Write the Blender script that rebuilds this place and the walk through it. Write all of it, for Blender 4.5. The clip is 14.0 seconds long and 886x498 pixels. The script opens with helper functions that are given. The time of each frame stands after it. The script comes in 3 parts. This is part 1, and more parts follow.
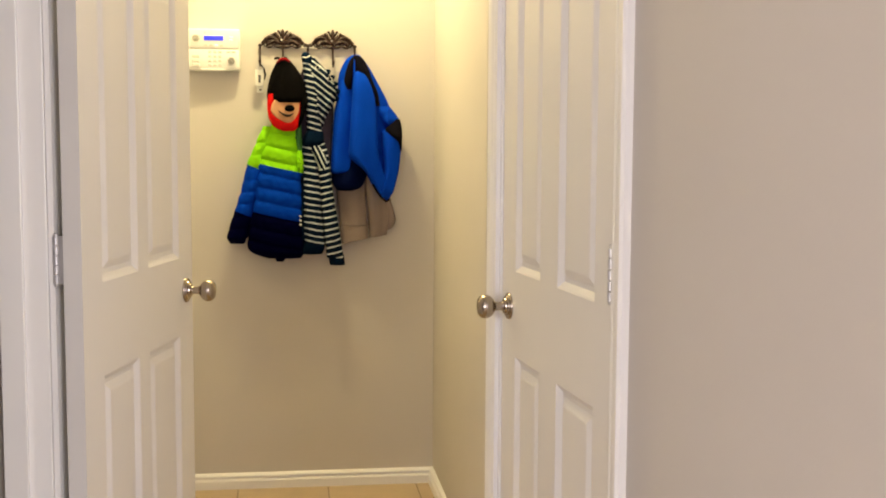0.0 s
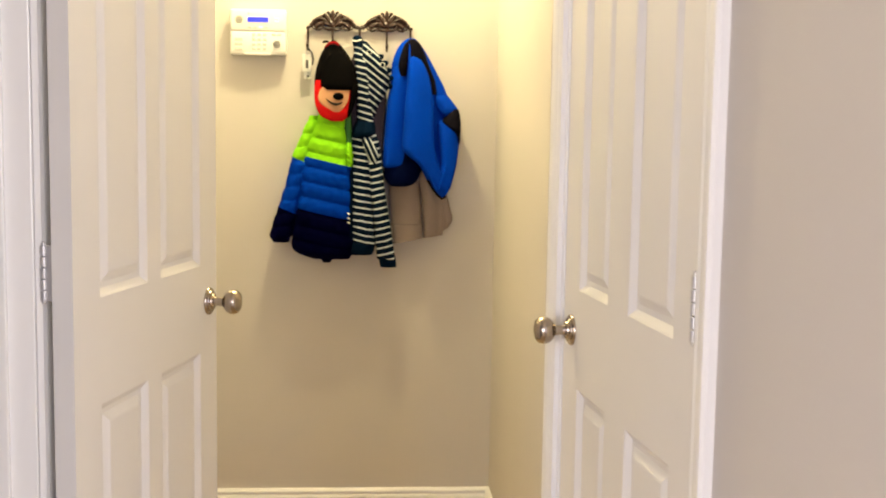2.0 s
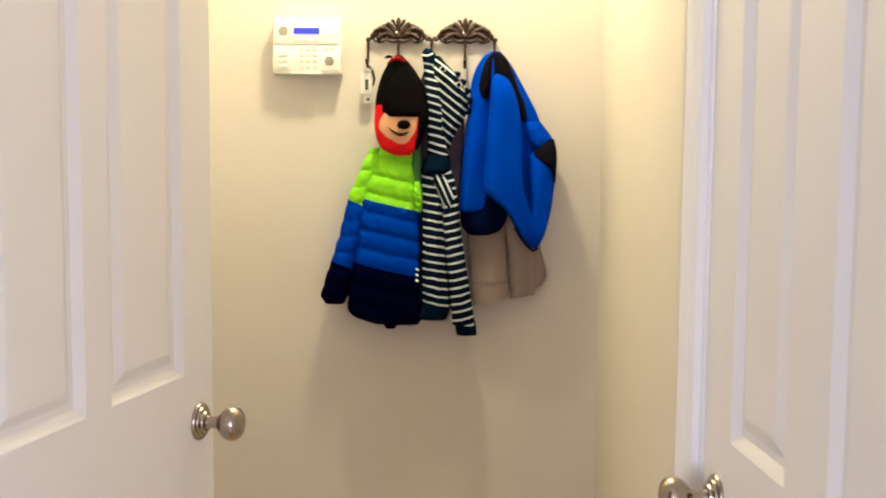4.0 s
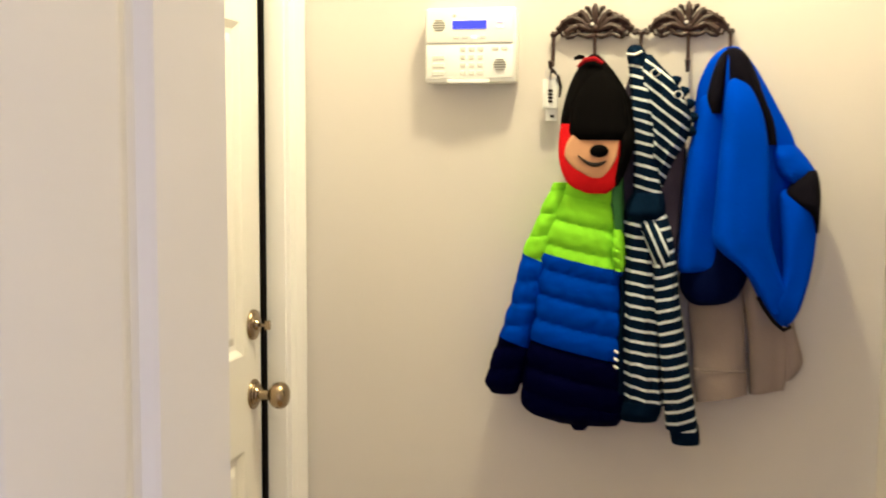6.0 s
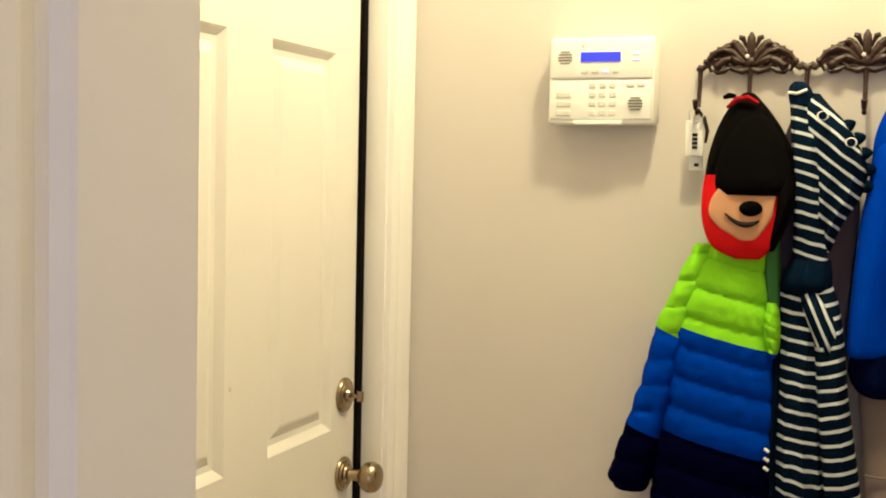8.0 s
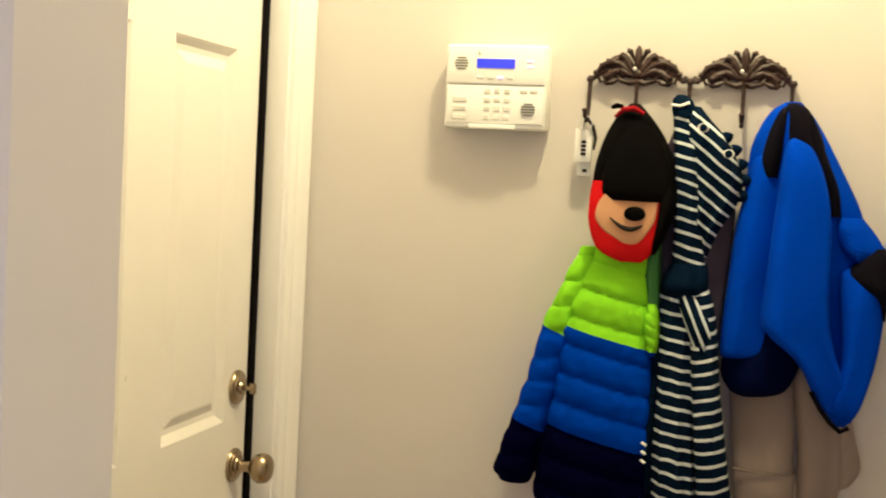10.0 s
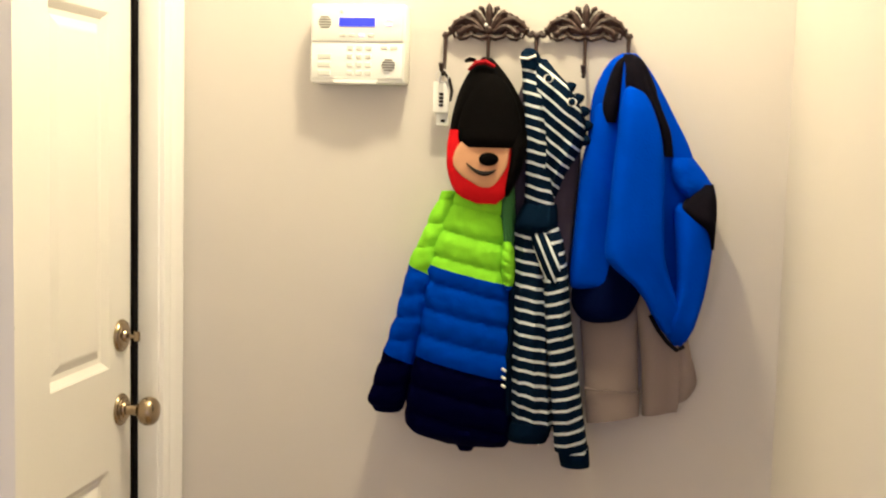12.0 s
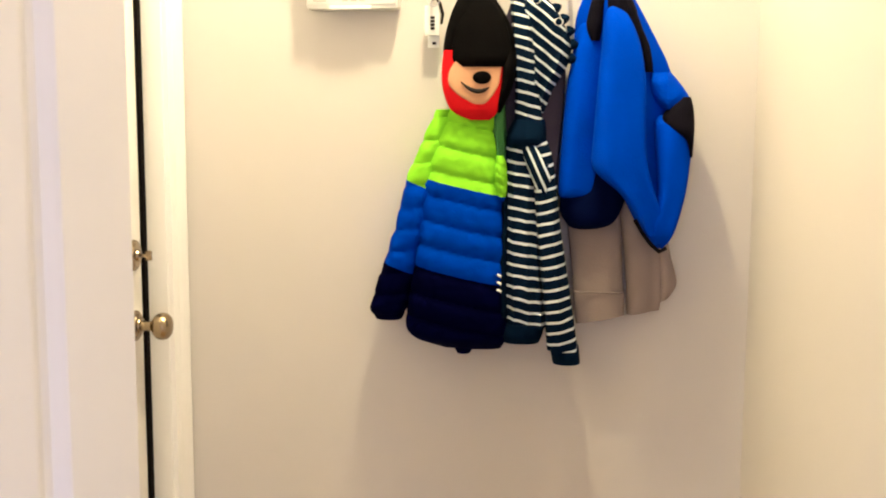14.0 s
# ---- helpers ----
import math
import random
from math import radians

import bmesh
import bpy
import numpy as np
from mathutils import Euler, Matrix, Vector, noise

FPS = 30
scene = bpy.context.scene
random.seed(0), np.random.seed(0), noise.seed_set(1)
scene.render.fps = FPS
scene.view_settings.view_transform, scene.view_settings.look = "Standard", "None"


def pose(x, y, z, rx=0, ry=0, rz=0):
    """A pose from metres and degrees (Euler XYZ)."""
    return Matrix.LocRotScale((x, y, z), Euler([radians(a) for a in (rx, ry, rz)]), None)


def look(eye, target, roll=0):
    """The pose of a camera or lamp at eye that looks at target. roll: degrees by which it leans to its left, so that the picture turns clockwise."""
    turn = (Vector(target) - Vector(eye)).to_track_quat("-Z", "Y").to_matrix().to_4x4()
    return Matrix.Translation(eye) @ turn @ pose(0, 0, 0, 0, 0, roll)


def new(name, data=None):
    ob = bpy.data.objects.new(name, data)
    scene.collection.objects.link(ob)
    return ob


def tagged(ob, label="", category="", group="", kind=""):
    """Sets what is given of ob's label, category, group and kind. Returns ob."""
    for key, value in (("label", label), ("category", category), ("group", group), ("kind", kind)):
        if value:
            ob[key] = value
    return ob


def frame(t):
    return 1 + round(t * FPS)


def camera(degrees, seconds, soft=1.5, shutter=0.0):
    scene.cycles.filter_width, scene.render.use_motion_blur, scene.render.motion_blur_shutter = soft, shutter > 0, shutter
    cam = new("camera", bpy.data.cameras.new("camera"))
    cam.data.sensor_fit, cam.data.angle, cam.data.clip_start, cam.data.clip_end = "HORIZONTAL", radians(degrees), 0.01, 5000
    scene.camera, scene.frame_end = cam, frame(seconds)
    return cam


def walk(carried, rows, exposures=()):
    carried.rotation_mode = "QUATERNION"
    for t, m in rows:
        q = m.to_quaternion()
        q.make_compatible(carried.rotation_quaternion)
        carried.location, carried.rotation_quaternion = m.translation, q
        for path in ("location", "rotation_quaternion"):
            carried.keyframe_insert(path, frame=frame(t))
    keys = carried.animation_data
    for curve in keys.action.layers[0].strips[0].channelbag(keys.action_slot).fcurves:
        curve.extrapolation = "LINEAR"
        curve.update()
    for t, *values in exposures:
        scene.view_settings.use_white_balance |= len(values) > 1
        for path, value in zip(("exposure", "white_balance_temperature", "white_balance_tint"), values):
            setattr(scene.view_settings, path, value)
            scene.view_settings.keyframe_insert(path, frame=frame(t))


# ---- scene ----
cam = camera(42.0, 14.0, 1.9, 0.5)
PATH = [
    (0, (0.197, 0.009, 1.251), (0.462, 1.983, 1.069), 0.3),
    (0.5, (0.196, 0.041, 1.249), (0.457, 2.014, 1.054), 0.4),
    (1, (0.203, 0.116, 1.24), (0.448, 2.091, 1.043), 0.5),
    (1.5, (0.232, 0.221, 1.239), (0.434, 2.201, 1.041), 0.2),
    (2, (0.273, 0.333, 1.271), (0.416, 2.317, 1.064), 0.9),
    (2.5, (0.305, 0.54, 1.277), (0.393, 2.528, 1.081), 0.6),
    (2.7, (0.3, 0.622, 1.281), (0.382, 2.611, 1.091), 0.6),
    (4.8, (0.392, 1.359, 1.364), (0.213, 3.341, 1.165), 0.1),
    (5, (0.396, 1.455, 1.366), (0.176, 3.433, 1.168), -0.0),
    (5.5, (0.415, 1.645, 1.368), (0.075, 3.607, 1.178), 0.1),
    (5.6, (0.411, 1.688, 1.369), (0.049, 3.646, 1.18), 0.1),
    (6, (0.375, 1.835, 1.37), (-0.056, 3.78, 1.194), 0.2),
    (6.5, (0.388, 2.001, 1.397), (-0.187, 3.909, 1.22), 0.5),
    (7, (0.389, 2.109, 1.409), (-0.301, 3.979, 1.25), 0.8),
    (7.2, (0.389, 2.144, 1.407), (-0.338, 4.001, 1.26), 0.8),
    (9.5, (0.376, 2.123, 1.398), (-0.218, 4.029, 1.288), 2.9),
    (10, (0.383, 2.091, 1.401), (-0.137, 4.018, 1.281), 3.0),
    (10.5, (0.399, 2.064, 1.4), (-0.059, 4.007, 1.273), 2.8),
    (11, (0.419, 2.029, 1.385), (0.017, 3.984, 1.262), 2.5),
    (11.5, (0.44, 1.996, 1.386), (0.08, 3.959, 1.244), 2.0),
    (12, (0.441, 1.961, 1.392), (0.121, 3.926, 1.206), 1.5),
    (12.5, (0.401, 1.905, 1.388), (0.143, 3.875, 1.156), 0.9),
    (13, (0.397, 1.872, 1.361), (0.159, 3.842, 1.106), 0.3),
    (13.5, (0.383, 1.842, 1.344), (0.171, 3.812, 1.076), 0.0),
    (14, (0.342, 1.813, 1.345), (0.144, 3.784, 1.069), 0.3),
]
EXPOSURES = [(0, 0.00, 6600, 9), (1.0, 0.11, 6550, 9), (2.5, 0.27, 6200, 10), (5.0, 0.08, 5600, 14), (6.5, 0.14, 5750, 14), (7.2, -0.17, 5920, 13),
             (9.5, -0.19, 5920, 13), (10.5, -0.16, 5900, 14), (11.5, -0.02, 5650, 17), (12.5, 0.24, 5550, 19), (13.5, 0.52, 5600, 18), (14.0, 0.53, 5650, 18)]
walk(cam, [(t, look(eye, target, roll)) for t, eye, target, roll in PATH], EXPOSURES)

# ---- world and light ----
world = bpy.data.worlds.new("world")
scene.world = world
world.use_nodes = True
wn = world.node_tree.nodes
sky = wn.new("ShaderNodeTexSky")
sky.sky_type = "NISHITA"
sky.sun_disc = False
sky.sun_elevation, sky.sun_rotation = radians(40), radians(200)
world.node_tree.links.new(sky.outputs[0], wn["Background"].inputs[0])
wn["Background"].inputs[1].default_value = 0.1

FLOOR, CEIL = 0.052, 2.46
DOOR_Z, LEAF_FOOT = 0.042, 0.020


def lamp(name, kind, energy, color, m, size=0.1, size_y=None):
    data = bpy.data.lights.new(name, kind)
    data.energy, data.color = energy, color
    if kind == "AREA":
        data.shape, data.size, data.size_y = "RECTANGLE", size, size_y or size
    else:
        data.shadow_soft_size = size
    ob = new(name, data)
    ob.matrix_world = m
    return ob


# warm bulb under the nook's ceiling; unseen area lamps added behind the hall as daylight
lamp("nook_bulb", "POINT", 52, (1.0, 0.82, 0.42), pose(0.21, 3.57, 2.38), 0.045)
lamp("window_daylight_west", "AREA", 102, (1.0, 0.94, 0.98), look((-1.9, -2.55, 1.45), (-1.9, 0.0, 1.45)), 1.6, 1.5)
lamp("window_daylight_east", "AREA", 110, (1.0, 0.94, 0.98), look((2.15, -2.55, 1.45), (2.15, 0.0, 1.45)), 1.5, 1.5)

# weak violet fill, added for surfaces that face back down the hall
lamp("window_daylight_south", "AREA", 13, (0.74, 0.69, 1.0), look((0.35, -2.55, 1.45), (0.35, 0.0, 1.45)), 1.1, 1.5)


# ---- materials ----
def material(name, color, rough=0.6, metal=0.0, var=0.06, scale=6.0, bump=0.0, bump_scale=120.0, spec=0.5, sheen=0.0):
    m = bpy.data.materials.new(name)
    m.use_nodes = True
    nt = m.node_tree
    b = nt.nodes["Principled BSDF"]
    b.inputs["Roughness"].default_value, b.inputs["Metallic"].default_value = rough, metal
    b.inputs["Specular IOR Level"].default_value = spec
    b.inputs["Sheen Weight"].default_value = sheen
    co = nt.nodes.new("ShaderNodeTexCoord")
    n1 = nt.nodes.new("ShaderNodeTexNoise")
    n1.inputs["Scale"].default_value, n1.inputs["Detail"].default_value = scale, 6
    nt.links.new(co.outputs["Object"], n1.inputs["Vector"])
    mix = nt.nodes.new("ShaderNodeMix")
    mix.data_type = "RGBA"
    mix.inputs["A"].default_value = (*[c * (1 - var) for c in color], 1)
    mix.inputs["B"].default_value = (*[min(1, c * (1 + var)) for c in color], 1)
    nt.links.new(n1.outputs["Fac"], mix.inputs["Factor"])
    nt.links.new(mix.outputs["Result"], b.inputs["Base Color"])
    if bump:
        n2 = nt.nodes.new("ShaderNodeTexNoise")
        n2.inputs["Scale"].default_value, n2.inputs["Detail"].default_value = bump_scale, 4
        nt.links.new(co.outputs["Object"], n2.inputs["Vector"])
        bp = nt.nodes.new("ShaderNodeBump")
        bp.inputs["Strength"].default_value, bp.inputs["Distance"].default_value = bump, 0.002
        nt.links.new(n2.outputs["Fac"], bp.inputs["Height"])
        nt.links.new(bp.outputs["Normal"], b.inputs["Normal"])
    return m


def maths(nt, op, a, b=None):
    n = nt.nodes.new("ShaderNodeMath")
    n.operation = op
    for i, v in enumerate((a, b)):
        if v is None:
            continue
        if isinstance(v, (int, float)):
            n.inputs[i].default_value = v
        else:
            nt.links.new(v, n.inputs[i])
    return n.outputs[0]


def banded(name, stops, slope, rough=0.5, bump=0.3):
    """Colours that change at heights z + slope * x: stops are (height, colour) from below."""
    m = material(name, stops[0][1], rough, bump=bump, bump_scale=260, spec=0.015)
    nt = m.node_tree
    geo = nt.nodes.new("ShaderNodeNewGeometry")
    sep = nt.nodes.new("ShaderNodeSeparateXYZ")
    nt.links.new(geo.outputs["Position"], sep.inputs[0])
    h = maths(nt, "ADD", sep.outputs["Z"], maths(nt, "MULTIPLY", sep.outputs["X"], slope))
    color = None
    for height, c in stops:
        if color is None:
            rgb = nt.nodes.new("ShaderNodeRGB")
            rgb.outputs[0].default_value = (*c, 1)
            color = rgb.outputs[0]
            continue
        mix = nt.nodes.new("ShaderNodeMix")
        mix.data_type = "RGBA"
        nt.links.new(color, mix.inputs["A"])
        mix.inputs["B"].default_value = (*c, 1)
        nt.links.new(maths(nt, "GREATER_THAN", h, height), mix.inputs["Factor"])
        color = mix.outputs["Result"]
    noise_n = nt.nodes["Noise Texture"]
    hsv = nt.nodes.new("ShaderNodeHueSaturation")
    nt.links.new(color, hsv.inputs["Color"])
    nt.links.new(maths(nt, "ADD", maths(nt, "MULTIPLY", noise_n.outputs["Fac"], 0.3), 0.85), hsv.inputs["Value"])
    nt.links.new(hsv.outputs[0], nt.nodes["Principled BSDF"].inputs["Base Color"])
    return m


def striped(name, dark, light, period, share, along, wobble=0.004):
    """Knitted stripes; along gives the weights of x, y and z in the striping direction."""
    m = material(name, dark, 0.9, bump=0.5, bump_scale=500, spec=0.04)
    nt = m.node_tree
    geo = nt.nodes.new("ShaderNodeNewGeometry")
    dot = nt.nodes.new("ShaderNodeVectorMath")
    dot.operation = "DOT_PRODUCT"
    nt.links.new(geo.outputs["Position"], dot.inputs[0])
    dot.inputs[1].default_value = along
    n = nt.nodes.new("ShaderNodeTexNoise")
    n.inputs["Scale"].default_value = 14
    nt.links.new(geo.outputs["Position"], n.inputs["Vector"])
    v = maths(nt, "ADD", dot.outputs["Value"], maths(nt, "MULTIPLY", n.outputs["Fac"], wobble))
    f = maths(nt, "FRACT", maths(nt, "DIVIDE", v, period))
    mix = nt.nodes.new("ShaderNodeMix")
    mix.data_type = "RGBA"
    mix.inputs["A"].default_value = (*dark, 1)
    mix.inputs["B"].default_value = (*light, 1)
    nt.links.new(maths(nt, "LESS_THAN", f, share), mix.inputs["Factor"])
    nt.links.new(mix.outputs["Result"], nt.nodes["Principled BSDF"].inputs["Base Color"])
    return m


WALL = material("wall_paint", (0.56, 0.525, 0.485), 0.75, var=0.03, scale=3, bump=0.10, bump_scale=140)
CEILING = material("ceiling_paint", (0.75, 0.74, 0.72), 0.85, var=0.03, bump=0.4, bump_scale=90)
TRIM = material("trim_gloss_paint", (0.83, 0.82, 0.81), 0.30, var=0.02, scale=9, bump=0.05, bump_scale=60)
DOOR = material("door_paint", (0.75, 0.73, 0.705), 0.36, var=0.025, scale=7, bump=0.08, bump_scale=80)
NICKEL = material("satin_nickel", (0.40, 0.34, 0.28), 0.2, 1.0, var=0.1, scale=40)
BRASS = material("antique_brass", (0.36, 0.28, 0.18), 0.24, 1.0, var=0.12, scale=40)
STEEL = material("painted_hinge", (0.58, 0.57, 0.58), 0.32, 0.45, var=0.05, scale=50)
RUBBER = material("black_weatherstrip", (0.003, 0.002, 0.002), 0.8, spec=0.05)
TILE = material("tan_tile", (0.46, 0.34, 0.20), 0.35, var=0.18, scale=9, bump=0.15, bump_scale=50)
GROUT = material("grout", (0.27, 0.21, 0.15), 0.9, var=0.15, scale=40, bump=0.4)
IRON = material("cast_iron_brown", (0.026, 0.0105, 0.008), 0.45, 0.0, var=0.4, scale=90, bump=0.6, bump_scale=150, spec=0.3)
PLASTIC = material("white_plastic", (0.80, 0.80, 0.76), 0.4, var=0.015, scale=20)
BUTTON = material("grey_button", (0.62, 0.61, 0.56), 0.5, var=0.05, scale=60)
SLOT = material("dark_slot", (0.20, 0.19, 0.15), 0.7)
INK = material("dark_print", (0.018, 0.014, 0.013), 0.8, spec=0.1)
LIME_NAVY = banded("quilted_nylon", [(0, (0.0001, 0.0002, 0.013)), (1.038, (0.0006, 0.033, 0.34)), (1.203, (0.20, 0.54, 0.008))], 0.22, 0.75)
SLEEVE_NYLON = banded("quilted_nylon_sleeve", [(0, (0.0001, 0.0002, 0.013)), (1.032, (0.0006, 0.033, 0.34)), (1.203, (0.20, 0.54, 0.008))], 0.4, 0.75)
GREEN_LINING = material("green_lining", (0.02, 0.12, 0.02), 0.8)
BLACK_CLOTH = material("black_cap_cloth", (0.0012, 0.0009, 0.0009), 0.9, var=0.3, scale=80, bump=0.3, bump_scale=400, spec=0.04)
RED_CLOTH = material("red_cloth", (0.46, 0.006, 0.006), 0.85, var=0.1, scale=60, spec=0.05, bump=0.2, bump_scale=400)
DARK_RED = material("dark_red_strap", (0.20, 0.005, 0.008), 0.85, var=0.2, scale=80, spec=0.05)
TAN_CLOTH = material("tan_felt", (0.50, 0.26, 0.13), 0.8, var=0.06, scale=60)
STRIPE_FLAT = striped("striped_knit", (0.0012, 0.007, 0.020), (0.58, 0.63, 0.65), 0.0207, 0.25, (0.18, 0, 1), 0.010)
STRIPE_HOOD = striped("striped_knit_hood", (0.0012, 0.007, 0.020), (0.58, 0.63, 0.65), 0.0190, 0.26, (0.3, 0, 1), 0.012)
STRIPE_SLANT = striped("striped_knit_slanted", (0.0012, 0.007, 0.020), (0.58, 0.63, 0.65), 0.0178, 0.24, (0.60, 0, 0.8), 0.008)
STRIPE_SLEEVE = striped("striped_knit_sleeve", (0.0012, 0.007, 0.020), (0.58, 0.63, 0.65), 0.0207, 0.25, (-0.22, 0, 1), 0.010)
STRIPE_STEEP = striped("striped_knit_steep", (0.0012, 0.007, 0.020), (0.58, 0.63, 0.65), 0.014, 0.3, (0.88, 0, 0.42))
NAVY_KNIT = material("navy_rib_knit", (0.0012, 0.007, 0.020), 0.9, spec=0.03, var=0.2, scale=60, bump=0.5, bump_scale=500)
FLEECE = material("royal_blue_fleece", (0.0004, 0.037, 0.40), 0.9, var=0.22, scale=14, bump=0.6, bump_scale=300, spec=0.04)
# navy lining colour with the shade of the jacket's hollow put in
FLEECE_DARK = material("shaded_navy_lining", (0.0005, 0.0025, 0.024), 0.9, spec=0.03, var=0.2, scale=30, bump=0.4, bump_scale=350)
CHARCOAL = material("charcoal_yoke_cloth", (0.0035, 0.0028, 0.0055), 0.9, spec=0.04, var=0.15, scale=40, bump=0.3, bump_scale=350)
VIOLET = material("grey_violet_cloth", (0.045, 0.036, 0.055), 0.9, spec=0.1, var=0.15, scale=20, bump=0.3, bump_scale=300)
TAUPE_SEAM = material("taupe_seam", (0.15, 0.115, 0.10), 0.9, var=0.1, scale=60)
TAUPE = material("taupe_cotton", (0.225, 0.175, 0.152), 0.9, var=0.08, scale=18, bump=0.35, bump_scale=320)
LCD = bpy.data.materials.new("blue_display")
LCD.use_nodes = True
LCD.node_tree.nodes["Principled BSDF"].inputs["Base Color"].default_value = (0.02, 0.03, 0.4, 1)
LCD.node_tree.nodes["Principled BSDF"].inputs["Emission Color"].default_value = (0.03, 0.045, 1.0, 1)
LCD.node_tree.nodes["Principled BSDF"].inputs["Emission Strength"].default_value = 0.65


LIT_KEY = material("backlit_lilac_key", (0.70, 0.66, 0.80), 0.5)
LIT_KEY.node_tree.nodes["Principled BSDF"].inputs["Emission Color"].default_value = (0.62, 0.52, 1.0, 1)
LIT_KEY.node_tree.nodes["Principled BSDF"].inputs["Emission Strength"].default_value = 0.35


# ---- mesh helpers ----
def part(name, bm, mat, parent=None, label="", smooth=False):
    me = bpy.data.meshes.new(name)
    bmesh.ops.recalc_face_normals(bm, faces=bm.faces)
    bm.to_mesh(me)
    bm.free()
    me.materials.append(mat)
    if smooth:
        for p in me.polygons:
            p.use_smooth = True
        me.set_sharp_from_angle(angle=radians(42))
    ob = new(name, me)
    if parent:
        ob.parent = parent
    if label:
        ob["label"] = label
    return ob


def boxes(*specs, bevel=0.0, bm=None):
    """Boxes given by (x0, x1, y0, y1, z0, z1), joined."""
    bm = bm or bmesh.new()
    for x0, x1, y0, y1, z0, z1 in specs:
        r = bmesh.ops.create_cube(bm, size=1, matrix=Matrix.Translation(((x0 + x1) / 2, (y0 + y1) / 2, (z0 + z1) / 2)) @ Matrix.Diagonal((x1 - x0, y1 - y0, z1 - z0, 1)))
        if bevel:
            edges = list({e for v in r["verts"] for e in v.link_edges})
            bmesh.ops.bevel(bm, geom=edges, offset=bevel, segments=2, affect="EDGES", profile=0.5)
    return bm


def lathe(profile, m, steps=28, bm=None):
    """Turns (radius, height) pairs round the local z axis."""
    bm = bm or bmesh.new()
    rings = []
    for r, h in profile:
        rings.append([bm.verts.new(m @ Vector((r * math.cos(2 * math.pi * i / steps), r * math.sin(2 * math.pi * i / steps), h))) for i in range(steps)])
    for a, b in zip(rings, rings[1:]):
        for i in range(steps):
            bm.faces.new((a[i], a[(i + 1) % steps], b[(i + 1) % steps], b[i]))
    bm.faces.new(rings[0][::-1])
    bm.faces.new(rings[-1])
    return bm


def tube(points, radius, steps=8, bm=None):
    """A round bar along points; radius may be one number or one for each point."""
    bm = bm or bmesh.new()
    pts = [Vector(p) for p in points]
    rad = radius if isinstance(radius, (list, tuple)) else [radius] * len(pts)
    rings = []
    for i, p in enumerate(pts):
        d = (pts[min(i + 1, len(pts) - 1)] - pts[max(i - 1, 0)]).normalized()
        side = d.cross(Vector((0, 1, 0)))
        side = side.normalized() if side.length > 0.05 else Vector((1, 0, 0))
        up = side.cross(d)
        rings.append([bm.verts.new(p + rad[i] * (math.cos(2 * math.pi * k / steps) * side + math.sin(2 * math.pi * k / steps) * up)) for k in range(steps)])
    for a, b in zip(rings, rings[1:]):
        for k in range(steps):
            bm.faces.new((a[k], a[(k + 1) % steps], b[(k + 1) % steps], b[k]))
    bm.faces.new(rings[0][::-1])
    bm.faces.new(rings[-1])
    return bm


def spline(rows, u):
    """Catmull-Rom through rows of numbers, u from 0 to 1."""
    n = len(rows) - 1
    i = min(int(u * n), n - 1)
    t = u * n - i
    p0, p1, p2, p3 = (rows[max(0, min(n, i + k))] for k in (-1, 0, 1, 2))
    return [0.5 * (2 * b + (c - a) * t + (2 * a - 5 * b + 4 * c - d) * t * t + (3 * b - a - 3 * c + d) * t ** 3) for a, b, c, d in zip(p0, p1, p2, p3)]


def loft(rows, around=56, along=80, power=0.75, shape=None, edge=0.0, slant=0.0):
    """Hanging cloth. Rows from the top: (z, left x, right x, front y, back y). shape(u, s, x, z) moves the front out by metres, and the sides by edge of that; slant tilts the lower end."""
    bm = bmesh.new()
    rings = []
    for j in range(along + 1):
        u = j / along
        z, xl, xr, yf, yb = spline(rows, u)
        ring = []
        for i in range(around):
            a = 2 * math.pi * i / around
            c, s = math.cos(a), math.sin(a)
            x = (xl + xr) / 2 + (xr - xl) / 2 * math.copysign(abs(c) ** 0.85, c)
            y = (yf + yb) / 2 - (yb - yf) / 2 * math.copysign(abs(s) ** power, s)
            dz = slant * u * u * (x - (xl + xr) / 2)
            if shape:
                d = shape(u, c, x, z)
                if s > 0:
                    y -= d * min(1, s * 2.5)
                x += edge * d * c
            ring.append(bm.verts.new((x, min(y, 3.994), z + dz)))
        rings.append(ring)
    for a, b in zip(rings, rings[1:]):
        for i in range(around):
            bm.faces.new((a[i], a[(i + 1) % around], b[(i + 1) % around], b[i]))
    for ring, flip in ((rings[0], True), (rings[-1], False)):
        bm.faces.new(ring[::-1] if flip else ring)
    return bm


def folds(amount, waves, drift=0.0, phase=0.0, rough=0.5):
    """Long hanging folds with sharp ridges, and small wrinkles that deepen downwards."""
    def shape(u, c, x, z):
        bend = 1.2 * noise.noise(Vector((x * 7, z * 5, phase + 3)))
        w = math.sin(waves * c + drift * u + phase + bend)
        f = (1 - 2 * abs(w) ** 0.8) * (0.35 + 0.65 * u)
        small = noise.noise(Vector((x * 26, z * 11, phase))) + 0.5 * noise.noise(Vector((x * 60, z * 34, phase + 7)))
        return amount * (0.9 * f + rough * small)
    return shape


def soft_folds(amount, waves, drift=0.0, phase=0.0):
    """Broad rounded folds of a thick, limp cloth."""
    def shape(u, c, x, z):
        bend = 0.9 * noise.noise(Vector((x * 6, z * 4, phase + 5)))
        w = math.sin(waves * c + drift * u + phase + bend)
        small = noise.noise(Vector((x * 22, z * 10, phase)))
        return amount * (w * (0.45 + 0.55 * u) + 0.35 * small)
    return shape


